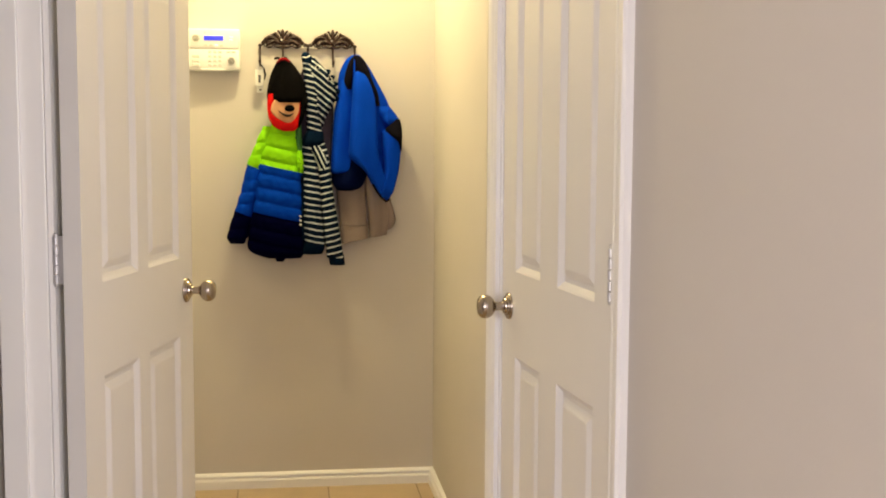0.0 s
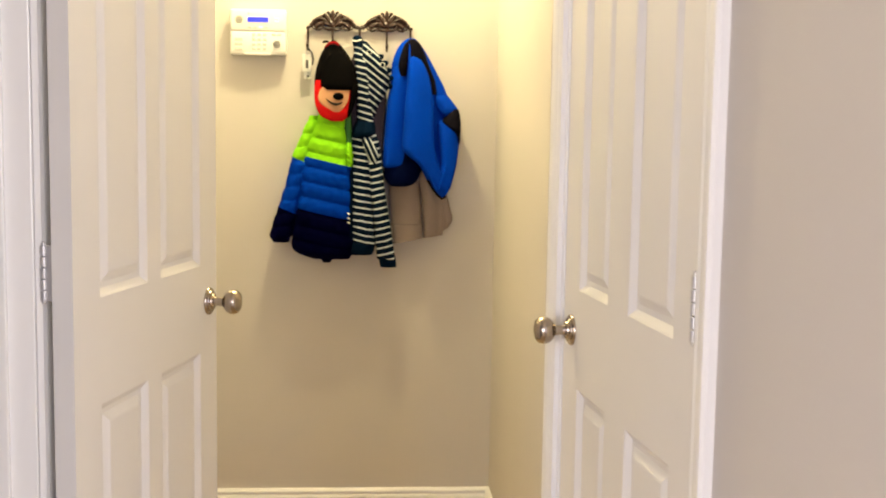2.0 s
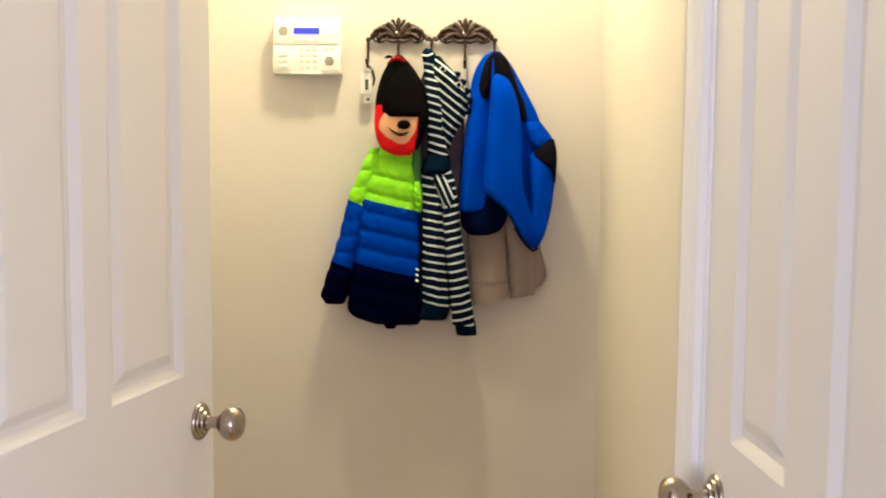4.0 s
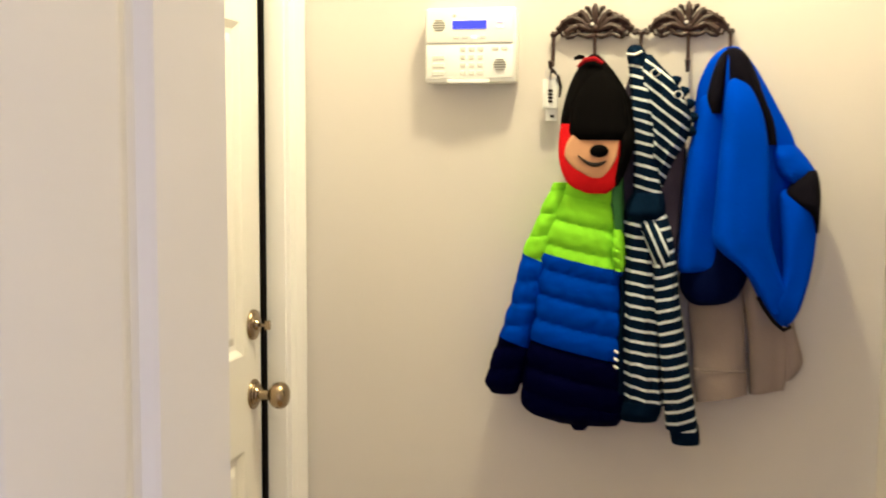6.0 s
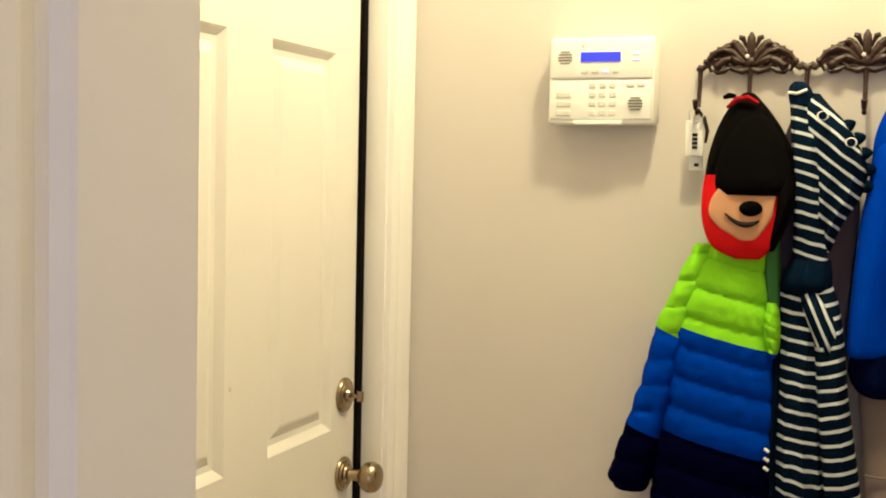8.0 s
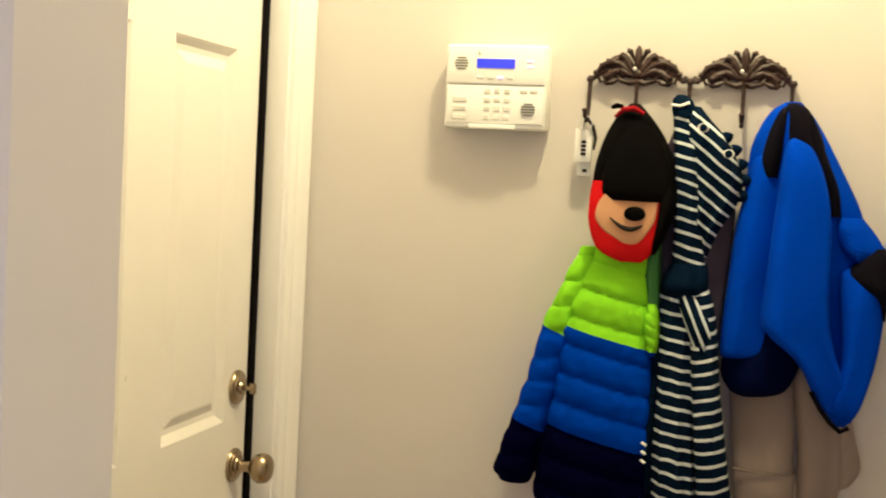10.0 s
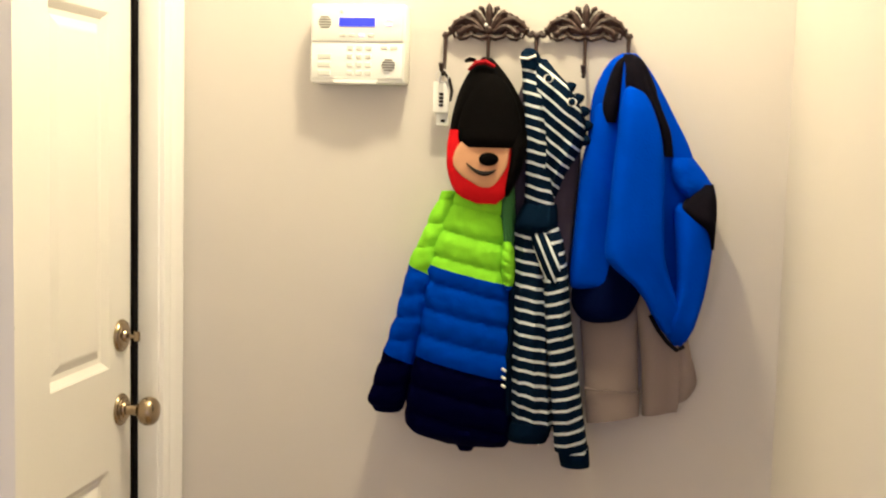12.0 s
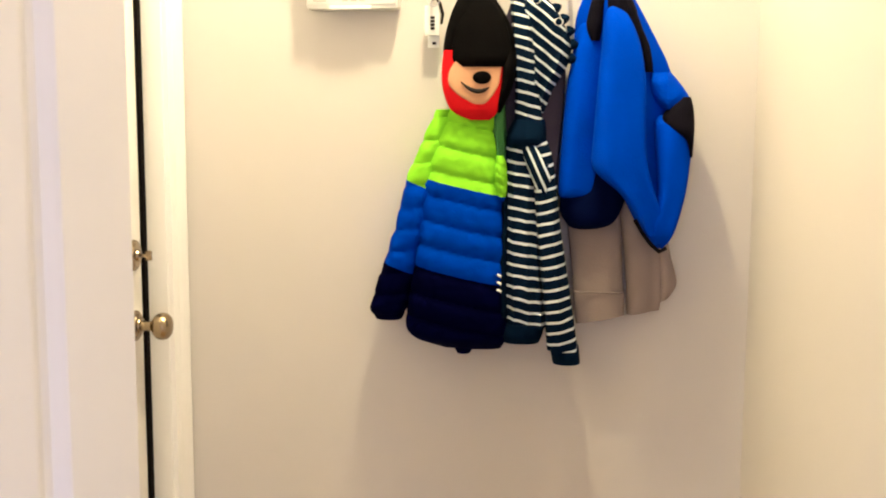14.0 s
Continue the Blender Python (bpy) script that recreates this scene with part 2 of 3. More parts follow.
def quilt(depth, period, slope, wrinkle=0.003):
    def shape(u, c, x, z):
        f = ((z + slope * x) / period) % 1.0
        puff = math.sqrt(max(0.0, 1 - (2 * f - 1) ** 2))
        return depth * puff + wrinkle * noise.noise(Vector((x * 45, z * 70, 2))) + 0.5 * wrinkle * math.sin(x * 220 + 6 * noise.noise(Vector((x * 20, z * 20, 5))))
    return shape


def empty(name, x=0, y=0, z=0):
    ob = new(name)
    ob.location = (x, y, z)
    ob.empty_display_size = 0.05
    return ob


def thing(name, label, category, group="", kind=""):
    return tagged(empty(name), label, category, group, kind)


# ---- structure ----
def structure(name, bm, mat, label, category):
    return tagged(part(name, bm, mat), label, category, kind="structure")


T = 0.12
RX, BY, LN, LF = 0.70, 4.0, -0.235, -0.395
structure("wall_north", boxes((LF - T, RX + T, BY, BY + T, -0.1, CEIL)), WALL, "greige painted wall behind the hanging coats", "wall")
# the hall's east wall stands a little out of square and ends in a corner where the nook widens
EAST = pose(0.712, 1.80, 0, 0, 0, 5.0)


def turned(bm, m):
    bm.transform(m)
    return bm


structure("wall_east", turned(boxes((0, T, -1.125, -0.045, -0.1, CEIL), (0, T, 0.690, 0.800, -0.1, CEIL), (0, T, -0.045, 0.690, 2.09, CEIL)), EAST), WALL, "greige painted hall wall with a closed white door", "wall")
structure("wall_east_nook", boxes((RX, RX + T, 2.56, BY, -0.1, CEIL)), WALL, "greige painted nook wall beside the coats", "wall")
structure("wall_west", boxes((LN - T, LN, 1.18, 1.44, -0.1, CEIL), (LN - T, LN, 2.185, 2.95, -0.1, CEIL), (LN - T, LN, 1.44, 2.185, 2.09, CEIL),
                             (LF, LN - T, 2.83, 2.95, -0.1, CEIL)), WALL, "greige painted hall wall beside an open door", "wall")
structure("wall_west_nook", boxes((LF - T, LF, 2.83, 3.078, -0.1, CEIL), (LF - T, LF, 3.078, 3.925, 2.10, CEIL), (LF - T, LF, 3.925, BY, -0.1, CEIL)), WALL, "painted nook wall round the entry door", "wall")
# unseen enclosure, added to shape the fill light; gaps sit at the lamps
structure("wall_back_room", boxes((-3.0, LN - T, 1.18, 1.30, -0.1, CEIL), (0.85, 3.0, 0.68, 0.80, -0.1, CEIL), (-3.12, -3.0, -2.6, 1.3, -0.1, CEIL), (3.0, 3.12, -2.6, 0.8, -0.1, CEIL),
                                  (-3.12, 3.12, -2.72, -2.6, -0.1, 0.7), (-3.12, 3.12, -2.72, -2.6, 2.2, CEIL), (-3.12, -2.7, -2.72, -2.6, 0.7, 2.2), (-1.1, -0.2, -2.72, -2.6, 0.7, 2.2), (0.9, 1.4, -2.72, -2.6, 0.7, 2.2), (2.9, 3.12, -2.72, -2.6, 0.7, 2.2)), WALL, "unseen painted walls added behind the hall", "wall")
structure("wall_side_room", boxes((-2.0, LN - T - 0.003, 2.195, 2.30, -0.1, CEIL), (-2.12, -2.0, 1.30, 2.3, -0.1, CEIL)), WALL, "painted walls of the side room", "wall")
structure("ceiling", boxes((-3.12, 3.12, -2.72, BY + T, CEIL, CEIL + 0.1)), CEILING, "plain white painted ceiling", "ceiling")
floor_ob = structure("floor", boxes((-3.12, 3.12, -2.72, BY + T, -0.1, FLOOR - 0.003)), GROUT, "tan square floor tiles with brown grout", "floor")

# baseboards with a stepped, rounded top
BASE = [(0, 0), (0.018, 0), (0.018, 0.028), (0.015, 0.033), (0.010, 0.035), (0.010, 0.039), (0.014, 0.042), (0.013, 0.047), (0.006, 0.052), (0, 0.054)]


def moulding(name, profile, path, mat, label, category, kind="structure", parent=None):
    """Sweeps (out, up) pairs along the corners of path, given as ((x, y, z), out, up)."""
    bm = bmesh.new()
    rings = [[bm.verts.new(Vector(p) + a * Vector(o) + b * Vector(w)) for a, b in profile] for p, o, w in path]
    n = len(profile)
    for a, b in zip(rings, rings[1:]):
        for i in range(n):
            bm.faces.new((a[i], a[(i + 1) % n], b[(i + 1) % n], b[i]))
    bm.faces.new(rings[0][::-1])
    bm.faces.new(rings[-1])
    ob = part(name, bm, mat, parent)
    if parent is None:
        tagged(ob, label, category, kind=kind)
    return ob


UP = (0, 0, 1)
moulding("baseboard_north", BASE, [((LF, BY, FLOOR), (0, -1, 0), UP), ((RX, BY, FLOOR), (0, -1, 0), UP)], TRIM, "white stepped baseboard along the coat wall", "baseboard")
moulding("baseboard_east", BASE, [((RX, BY, FLOOR), (-1, 0, 0), UP), ((RX, 2.60, FLOOR), (-1, 0, 0), UP)], TRIM, "white stepped baseboard in the nook", "baseboard")
moulding("baseboard_east_near", BASE, [(EAST @ Vector((0, -0.112, FLOOR)), EAST.to_3x3() @ Vector((-1, 0, 0)), UP), (EAST @ Vector((0, -1.0, FLOOR)), EAST.to_3x3() @ Vector((-1, 0, 0)), UP)], TRIM, "white stepped baseboard in the hall", "baseboard")
moulding("baseboard_west", BASE, [((LN, 2.26, FLOOR), (1, 0, 0), UP), ((LN, 2.95, FLOOR), (1, 0, 0), UP)], TRIM, "white stepped baseboard behind the open door", "baseboard")

# casing profile: (out from the wall, across from the opening)
CASING = [(0, 0), (0.010, 0), (0.011, 0.004), (0.013, 0.012), (0.012, 0.020), (0.015, 0.030), (0.017, 0.045), (0.017, 0.054), (0.012, 0.060), (0, 0.060)]


def casing_frame(name, x, out, y0, y1, top, label, width=1.0, sides="both"):
    """Casing round an opening in a wall x = const; out is the wall's normal along x."""
    o = (out, 0, 0)
    prof = [(a, b * width) for a, b in CASING]
    holder = tagged(empty(name), label, "trim", kind="structure")
    far, near = (0, 1, 0), (0, -1, 0)
    w = 0.060 * width
    if sides in ("both", "far"):
        moulding("casing", prof, [((x, y1, FLOOR), o, far), ((x, y1, top), o, (0, 1, 1))], TRIM, "", "", parent=holder)
    if sides in ("both", "near"):
        moulding("casing", prof, [((x, y0, FLOOR), o, near), ((x, y0, top), o, (0, -1, 1))], TRIM, "", "", parent=holder)
    moulding("head_casing", prof, [((x, y0, top), o, (0, -1, 1)), ((x, y1, top), o, (0, 1, 1))], TRIM, "", "", parent=holder)
    return holder


# ---- doors ----
ZS = [(0.20, 0.765), (0.944, 1.550), (1.66, 1.90)]


def panel_ring(bm, x0, x1, z0, z1, y, out):
    """A moulded panel set in the face y; out is -1 or 1 along y."""
    rings = []
    for inset, depth in ((0, 0), (0.004, 0.0025), (0.013, 0.0095), (0.022, 0.0105), (0.036, 0.004), (0.040, 0.0032)):
        yy = y - out * depth
        rings.append([bm.verts.new(v) for v in ((x0 + inset, yy, z0 + inset), (x1 - inset, yy, z0 + inset), (x1 - inset, yy, z1 - inset), (x0 + inset, yy, z1 - inset))])
    for a, b in zip(rings, rings[1:]):
        for i in range(4):
            bm.faces.new((a[i], a[(i + 1) % 4], b[(i + 1) % 4], b[i]))
    bm.faces.new(rings[-1])


def six_panel_door(name, label, cuts, width, height, thick, m):
    """A leaf from x = 0 at the hinge to width; its seen face is y = 0, its back is y = thick. cuts: the panels' x ranges."""
    ob = thing(name, label, "door", kind="structure")
    xs = sorted({0, width, *[c for r in cuts for c in r]})
    zs = sorted({LEAF_FOOT, height, *[c for r in ZS for c in r]})
    bm = bmesh.new()
    for i in range(len(xs) - 1):
        for k in range(len(zs) - 1):
            inside = any(abs(xs[i] - a) < 1e-6 for a, b in cuts) and any(abs(zs[k] - a) < 1e-6 for a, b in ZS)
            if not inside:
                bm.faces.new([bm.verts.new(v) for v in ((xs[i], 0, zs[k]), (xs[i + 1], 0, zs[k]), (xs[i + 1], 0, zs[k + 1]), (xs[i], 0, zs[k + 1]))])
    f = LEAF_FOOT
    for quad in (((0, thick, f), (width, thick, f), (width, thick, height), (0, thick, height)), ((0, 0, f), (0, thick, f), (0, thick, height), (0, 0, height)),
                 ((width, 0, f), (width, thick, f), (width, thick, height), (width, 0, height)), ((0, 0, f), (width, 0, f), (width, thick, f), (0, thick, f)),
                 ((0, 0, height), (width, 0, height), (width, thick, height), (0, thick, height))):
        bm.faces.new([bm.verts.new(v) for v in quad])
    bmesh.ops.remove_doubles(bm, verts=bm.verts, dist=1e-5)
    part("leaf", bm, DOOR, ob)
    for a, b in cuts:
        for c, d in ZS:
            bm = bmesh.new()
            panel_ring(bm, a, b, c, d, 0, -1)
            part("panel", bm, DOOR, ob)
    ob.matrix_world = m
    return ob


def door_knob(parent, x, z, mat, y=0.0, out=-1):
    """Round knob on a stepped rose, standing out from the face."""
    m = pose(x, y, z, 90 if out < 0 else -90)
    knob = part("door_knob", lathe([(0.0125, 0.008), (0.0100, 0.012), (0.0088, 0.024), (0.0100, 0.032), (0.016, 0.036), (0.022, 0.042), (0.0252, 0.049), (0.0255, 0.055), (0.0235, 0.062), (0.0185, 0.067), (0.010, 0.0695), (0.003, 0.070)], m), mat, parent, "round satin metal knob", True)
    part("rose", lathe([(0.0285, 0.0), (0.0285, 0.003), (0.0268, 0.005), (0.0228, 0.0055), (0.0218, 0.0085), (0.0168, 0.010), (0.0155, 0.013), (0.0120, 0.014)], m), mat, knob, "", True)
    return knob


def mirror_thickness(ob):
    """Turns a leaf's parts round, so that the hinge side changes hands."""
    for o in ob.children_recursive:
        o.data.transform(Matrix.Diagonal((1, -1, 1, 1)))
        o.data.flip_normals()


def butt_hinge(parent, x, y, z, size=0.089):
    """A five-knuckle barrel with ball tips, and a leaf behind it."""
    bm = bmesh.new()
    h = size / 5
    for i in range(5):
        z0 = z - size / 2 + i * h
        lathe([(0.0052, z0 + 0.0006), (0.006, z0 + 0.0014), (0.006, z0 + h - 0.0014), (0.0052, z0 + h - 0.0006)], pose(x, y, 0), 14, bm)
    lathe([(0.002, z - size / 2 - 0.005), (0.0045, z - size / 2 - 0.002), (0.0045, z - size / 2)], pose(x, y, 0), 12, bm)
    lathe([(0.0045, z + size / 2), (0.0045, z + size / 2 + 0.002), (0.002, z + size / 2 + 0.005)], pose(x, y, 0), 12, bm)
    return part("hinge", bm, STEEL, parent, "white painted butt hinge", True)


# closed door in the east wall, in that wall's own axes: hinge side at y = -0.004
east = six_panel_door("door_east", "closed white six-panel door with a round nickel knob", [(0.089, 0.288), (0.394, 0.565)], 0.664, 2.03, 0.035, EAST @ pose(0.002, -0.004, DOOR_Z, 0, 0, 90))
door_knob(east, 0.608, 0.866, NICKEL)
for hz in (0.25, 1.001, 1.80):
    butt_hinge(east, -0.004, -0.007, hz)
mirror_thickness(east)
structure("door_jamb_east", turned(boxes((-0.001, T, -0.045, -0.007, FLOOR, 2.09), (-0.001, T, 0.663, 0.690, FLOOR, 2.09), (-0.001, T, -0.007, 0.663, 2.076, 2.09), (0.04, 0.052, -0.007, 0.005, FLOOR, 2.076), bevel=0.0015), EAST), TRIM, "white door jamb", "jamb")
casing_frame("trim_door_east", 0, -1, -0.022, 0.676, 2.085, "white moulded casing round the closed door", 0.9).matrix_world = EAST

# open door hung on the far jamb of the west doorway, swung back along the hall
west = six_panel_door("door_west", "open white six-panel door swung back along the hall", [(0.095, 0.287), (0.348, 0.550)], 0.645, 2.03, 0.035,
                      pose(-0.1746, 2.157, DOOR_Z, 0, 0, 90 - 12.9))
door_knob(west, 0.598, 0.865, NICKEL)
door_knob(west, 0.598, 0.865, NICKEL, 0.035, 1)
for hz in (0.25, 0.994, 1.80):
    barrel = butt_hinge(west, 0.004, 0.050, hz)
    part("hinge_plate", boxes((0.002, 0.0045, 0.0345, 0.049, hz - 0.0445, hz + 0.0445), (0.003, 0.0055, 0.051, 0.066, hz - 0.0445, hz + 0.0445), bevel=0.0006), STEEL, barrel)
structure("door_jamb_west", boxes((LN - 0.085, LN - 0.001, 2.166, 2.185, FLOOR, 2.09), (LN - 0.085, LN - 0.042, 2.154, 2.166, FLOOR, 2.075), (LN - T, LN, 1.44, 1.459, FLOOR, 2.09), (LN - T, LN, 1.459, 2.166, 2.075, 2.09), bevel=0.002), TRIM, "white door jamb with a stop", "jamb")
casing_frame("trim_door_west", LN, 1, 1.455, 2.172, 2.085, "white moulded casing round the open doorway", 1.0)

# entry door in the nook
nook = six_panel_door("door_nook", "closed cream six-panel entry door with knob and deadbolt", [(0.185, 0.390), (0.510, 0.715)], 0.800, 2.05, 0.045, pose(-0.437, 3.090, DOOR_Z, 0, 0, 90))
door_knob(nook, 0.760, 0.863, BRASS)
bolt = part("deadbolt", lathe([(0.029, 0.0), (0.029, 0.003), (0.027, 0.006), (0.024, 0.0065), (0.022, 0.009), (0.012, 0.010), (0.010, 0.014), (0.004, 0.0145)], pose(0.760, 0, 0.995, 90)), BRASS, nook, "round antique brass deadbolt plate", True)
part("thumb_turn", boxes((0.756, 0.764, -0.028, -0.012, 0.9915, 0.9985), (0.757, 0.763, -0.036, -0.024, 0.986, 1.004), bevel=0.002), BRASS, bolt, "", True)
structure("door_jamb_nook", boxes((LF - T, LF + 0.001, 3.078, 3.087, FLOOR, 2.10), (LF - T, LF + 0.001, 3.9125, 3.925, FLOOR, 2.10), (LF - T, LF + 0.001, 3.087, 3.9125, 2.09, 2.10), bevel=0.001), TRIM, "cream door jamb of the entry door", "jamb")
structure("weatherstrip", boxes((-0.47, -0.431, 3.8905, 3.9115, FLOOR, 2.09), (-0.47, -0.436, 3.0872, 3.0896, FLOOR, 2.09), bevel=0.002), RUBBER, "black rubber weatherstrip at the entry door's edge", "weatherstrip")
casing_frame("trim_door_nook", LF, 1, 3.082, 3.917, 2.095, "cream moulded casing round the entry door", 1.35)

# ---- alarm keypad on the coat wall ----
def keypad():
    ob = thing("alarm_keypad", "white plastic alarm keypad with blue display on the wall", "keypad")
    x0, x1, z0, z1, front = -0.131, 0.041, 1.489, 1.627, 3.955
    # lower half slopes back a little under the ledge
    body = part("body", boxes((x0, x1, front, BY, z0, z1), bevel=0.006), PLASTIC, ob, "", True)
    bezel = part("display_bezel", boxes((x0 + 0.004, x1 - 0.004, front - 0.005, front + 0.004, 1.5615, z1 - 0.003), bevel=0.003), PLASTIC, ob, "", True)
    lid = part("keypad_lid", boxes((x0 + 0.004, x1 - 0.004, front - 0.003, front + 0.003, z0 + 0.008, 1.5590), bevel=0.002), PLASTIC, ob, "", True)
    part("lid_lip", boxes((-0.086, -0.008, front - 0.006, front + 0.002, z0 - 0.001, z0 + 0.006), bevel=0.0015), PLASTIC, ob, "", True)
    part("display", boxes((-0.077, -0.013, front - 0.0065, front - 0.004, 1.5875, 1.6025)), LCD, bezel, "glowing blue display")
    y = front - 0.0045
    for i in range(3):
        for k in range(4):
            part("key", boxes((-0.063 + i * 0.0165, -0.052 + i * 0.0165, y, front, 1.546 - k * 0.0145, 1.5545 - k * 0.0145), bevel=0.0015), BUTTON, lid)
    for k in range(3):
        part("function_key", boxes((-0.116, -0.092, y, front, 1.531 - k * 0.0145, 1.540 - k * 0.0145), bevel=0.0015), BUTTON, lid)
    for i in range(2):
        part("function_key", boxes((-0.003 + i * 0.017, 0.010 + i * 0.017, y, front, 1.5475, 1.5545), bevel=0.0015), BUTTON, lid)
    for i in range(4):
        part("menu_key", boxes((-0.076 + i * 0.017, -0.065 + i * 0.017, front - 0.0065, front, 1.569, 1.575), bevel=0.0015), LIT_KEY if i == 2 else BUTTON, bezel, "backlit lilac key" if i == 2 else "")
    for cx, cz in ((-0.103, 1.594), (0.012, 1.521)):
        for k in range(5):
            half = 0.0115 * math.sqrt(max(0.2, 1 - ((k - 2) / 2.6) ** 2))
            part("speaker_slot", boxes((cx - half, cx + half, front - 0.0062, front - 0.0028, cz - 0.0095 + k * 0.0045, cz - 0.0075 + k * 0.0045)), SLOT, bezel if cz > 1.56 else lid)
    part("indicator", lathe([(0.003, 0), (0.003, 0.0062), (0.001, 0.007)], pose(-0.073, front, 1.613, 90), 12), BUTTON, ob, "", True)
    part("up_key", boxes((0.006, 0.018, front - 0.0065, front, 1.588, 1.592), (0.006, 0.018, front - 0.0065, front, 1.5975, 1.6015), bevel=0.001), LIT_KEY, bezel)
    return ob


keypad()


# ---- scrolled iron coat rack ----
def spiral(cx, cz, r0, turns, start, y, hand=1, n=26):
    pts = []
    for i in range(n):
        u = i / (n - 1)
        a = start + hand * 2 * math.pi * turns * u
        r = r0 * (1 - 0.78 * u)
        pts.append((cx + r * math.cos(a), y, cz + r * math.sin(a)))
    return pts


def crest(parent, cx, cz, y):
    """A palmette between two pairs of scrolls, with curled leaf tips along its upper edge."""
    hub = part("crest", lathe([(0.009, 0), (0.009, 0.004), (0.005, 0.008), (0.002, 0.009)], pose(cx, y, cz + 0.006, 90), 16), IRON, parent, "", True)
    for k in range(5):
        a = radians(90 + (k - 2) * 33)
        long = 0.052 - 0.006 * abs(k - 2)
        pts = [(cx + d * long * math.cos(a), y - 0.003 * math.sin(d * 3), cz + d * long * math.sin(a)) for d in (0, 0.3, 0.6, 0.85, 1.0)]
        part("leaf_scroll", tube(pts, [0.0025, 0.0054, 0.0070, 0.0060, 0.0020]), IRON, hub, "", True)
    for side in (-1, 1):
        start = 0 if side > 0 else math.pi
        part("scroll", tube(spiral(cx + side * 0.022, cz + 0.016, 0.017, 1.35, start + side * 1.5, y, -side), [0.0038 - 0.0016 * i / 25 for i in range(26)]), IRON, hub, "", True)
        part("scroll", tube(spiral(cx + side * 0.043, cz + 0.004, 0.014, 1.3, start + side * 1.8, y, -side), [0.004 - 0.0016 * i / 25 for i in range(26)]), IRON, hub, "", True)
        part("scroll", tube(spiral(cx + side * 0.033, cz + 0.026, 0.009, 1.2, start, y - 0.001, side), [0.003 - 0.001 * i / 25 for i in range(26)]), IRON, hub, "", True)
        pts = [(cx + side * d, y, cz + h) for d, h in ((0.0, -0.004), (0.012, -0.008), (0.026, -0.004), (0.040, 0.010), (0.052, 0.012), (0.064, 0.003), (0.074, -0.003), (0.080, 0.000))]
        part("branch", tube(pts, [0.006, 0.005, 0.0045, 0.005, 0.0045, 0.004, 0.005, 0.004]), IRON, hub, "", True)
        tip = [(cx + side * d, y - 0.002, cz + h) for d, h in ((0.030, -0.002), (0.040, -0.007), (0.050, -0.009), (0.058, -0.006))]
        part("acanthus_tip", tube(tip, [0.002, 0.005, 0.0045, 0.001]), IRON, hub, "", True)
    for side in (-1, 1):
        arch = [(cx + side * d, y - 0.004, cz + h) for d, h in ((0.012, 0.008), (0.026, 0.021), (0.042, 0.026), (0.058, 0.018), (0.069, 0.004))]
        part("acanthus_leaf", tube(arch, [0.0040, 0.0054, 0.0058, 0.0048, 0.0022]), IRON, hub, "", True)
        lobe = [(cx + side * d, y - 0.004, cz + h) for d, h in ((0.028, 0.013), (0.040, 0.008), (0.050, 0.000), (0.048, -0.009))]
        part("acanthus_lobe", tube(lobe, [0.0035, 0.0060, 0.0062, 0.0025]), IRON, hub, "", True)
        curl = [(cx + side * d, y - 0.003, cz + h) for d, h in ((0.010, 0.020), (0.018, 0.030), (0.026, 0.036), (0.032, 0.034))]
        part("side_curl", tube(curl, [0.004, 0.0058, 0.0056, 0.0025]), IRON, hub, "", True)
    for side in (-1, 1):
        for d, h, r in ((0.011, 0.043, 0.0046), (0.021, 0.036, 0.0050), (0.032, 0.029, 0.0050), (0.044, 0.026, 0.0044), (0.055, 0.018, 0.0046), (0.064, 0.007, 0.0042)):
            tip = [(cx + side * (d - 0.005), y - 0.001, cz + h - 0.016), (cx + side * d, y - 0.002, cz + h - r), (cx + side * (d + 0.002), y - 0.004, cz + h), (cx + side * (d + 0.005), y - 0.003, cz + h + 0.3 * r), (cx + side * (d + 0.007), y - 0.002, cz + h - 0.5 * r)]
            part("leaf_tip", tube(tip, [0.4 * r, 0.7 * r, r, 0.9 * r, 0.35 * r]), IRON, hub, "", True)
    part("screw_head", lathe([(0.0032, 0), (0.0032, 0.003), (0.001, 0.004)], pose(cx - 0.004, y - 0.008, cz + 0.014, 90), 12), STEEL, hub, "bright screw head", True)


def coat_rack():
    ob = thing("coat_rack", "dark brown cast-iron coat rack with scrolled crests", "coat rack")
    y = 3.988
    for cx in (0.182, 0.350):
        crest(ob, cx, 1.581, y)
    part("link", tube([(0.250, y, 1.577), (0.258, y, 1.583), (0.266, y, 1.577), (0.274, y, 1.583), (0.282, y, 1.577)], [0.004, 0.005, 0.0065, 0.005, 0.004]), IRON, ob, "", True)
    for sx in (0.106, 0.182, 0.266, 0.350, 0.424):
        part("wall_stud", tube([(sx, y - 0.002, 1.579), (sx, 4.0005, 1.579)], 0.0045), IRON, ob, "", True)
    for hx in (0.106, 0.182, 0.266, 0.350, 0.424):
        pts = [(hx, y, 1.580), (hx, y - 0.002, 1.555), (hx, y - 0.004, 1.530), (hx, y - 0.012, 1.514), (hx, y - 0.026, 1.508), (hx, y - 0.038, 1.514), (hx, y - 0.043, 1.526)]
        part("hook", tube(pts, [0.0042, 0.0034, 0.0034, 0.0036, 0.0036, 0.0036, 0.0048]), IRON, ob, "", True)
        part("knuckle", lathe([(0.002, 0), (0.0065, 0.003), (0.0065, 0.007), (0.002, 0.010)], pose(hx, y, 1.572), 14), IRON, ob, "", True)
    return ob


coat_rack()


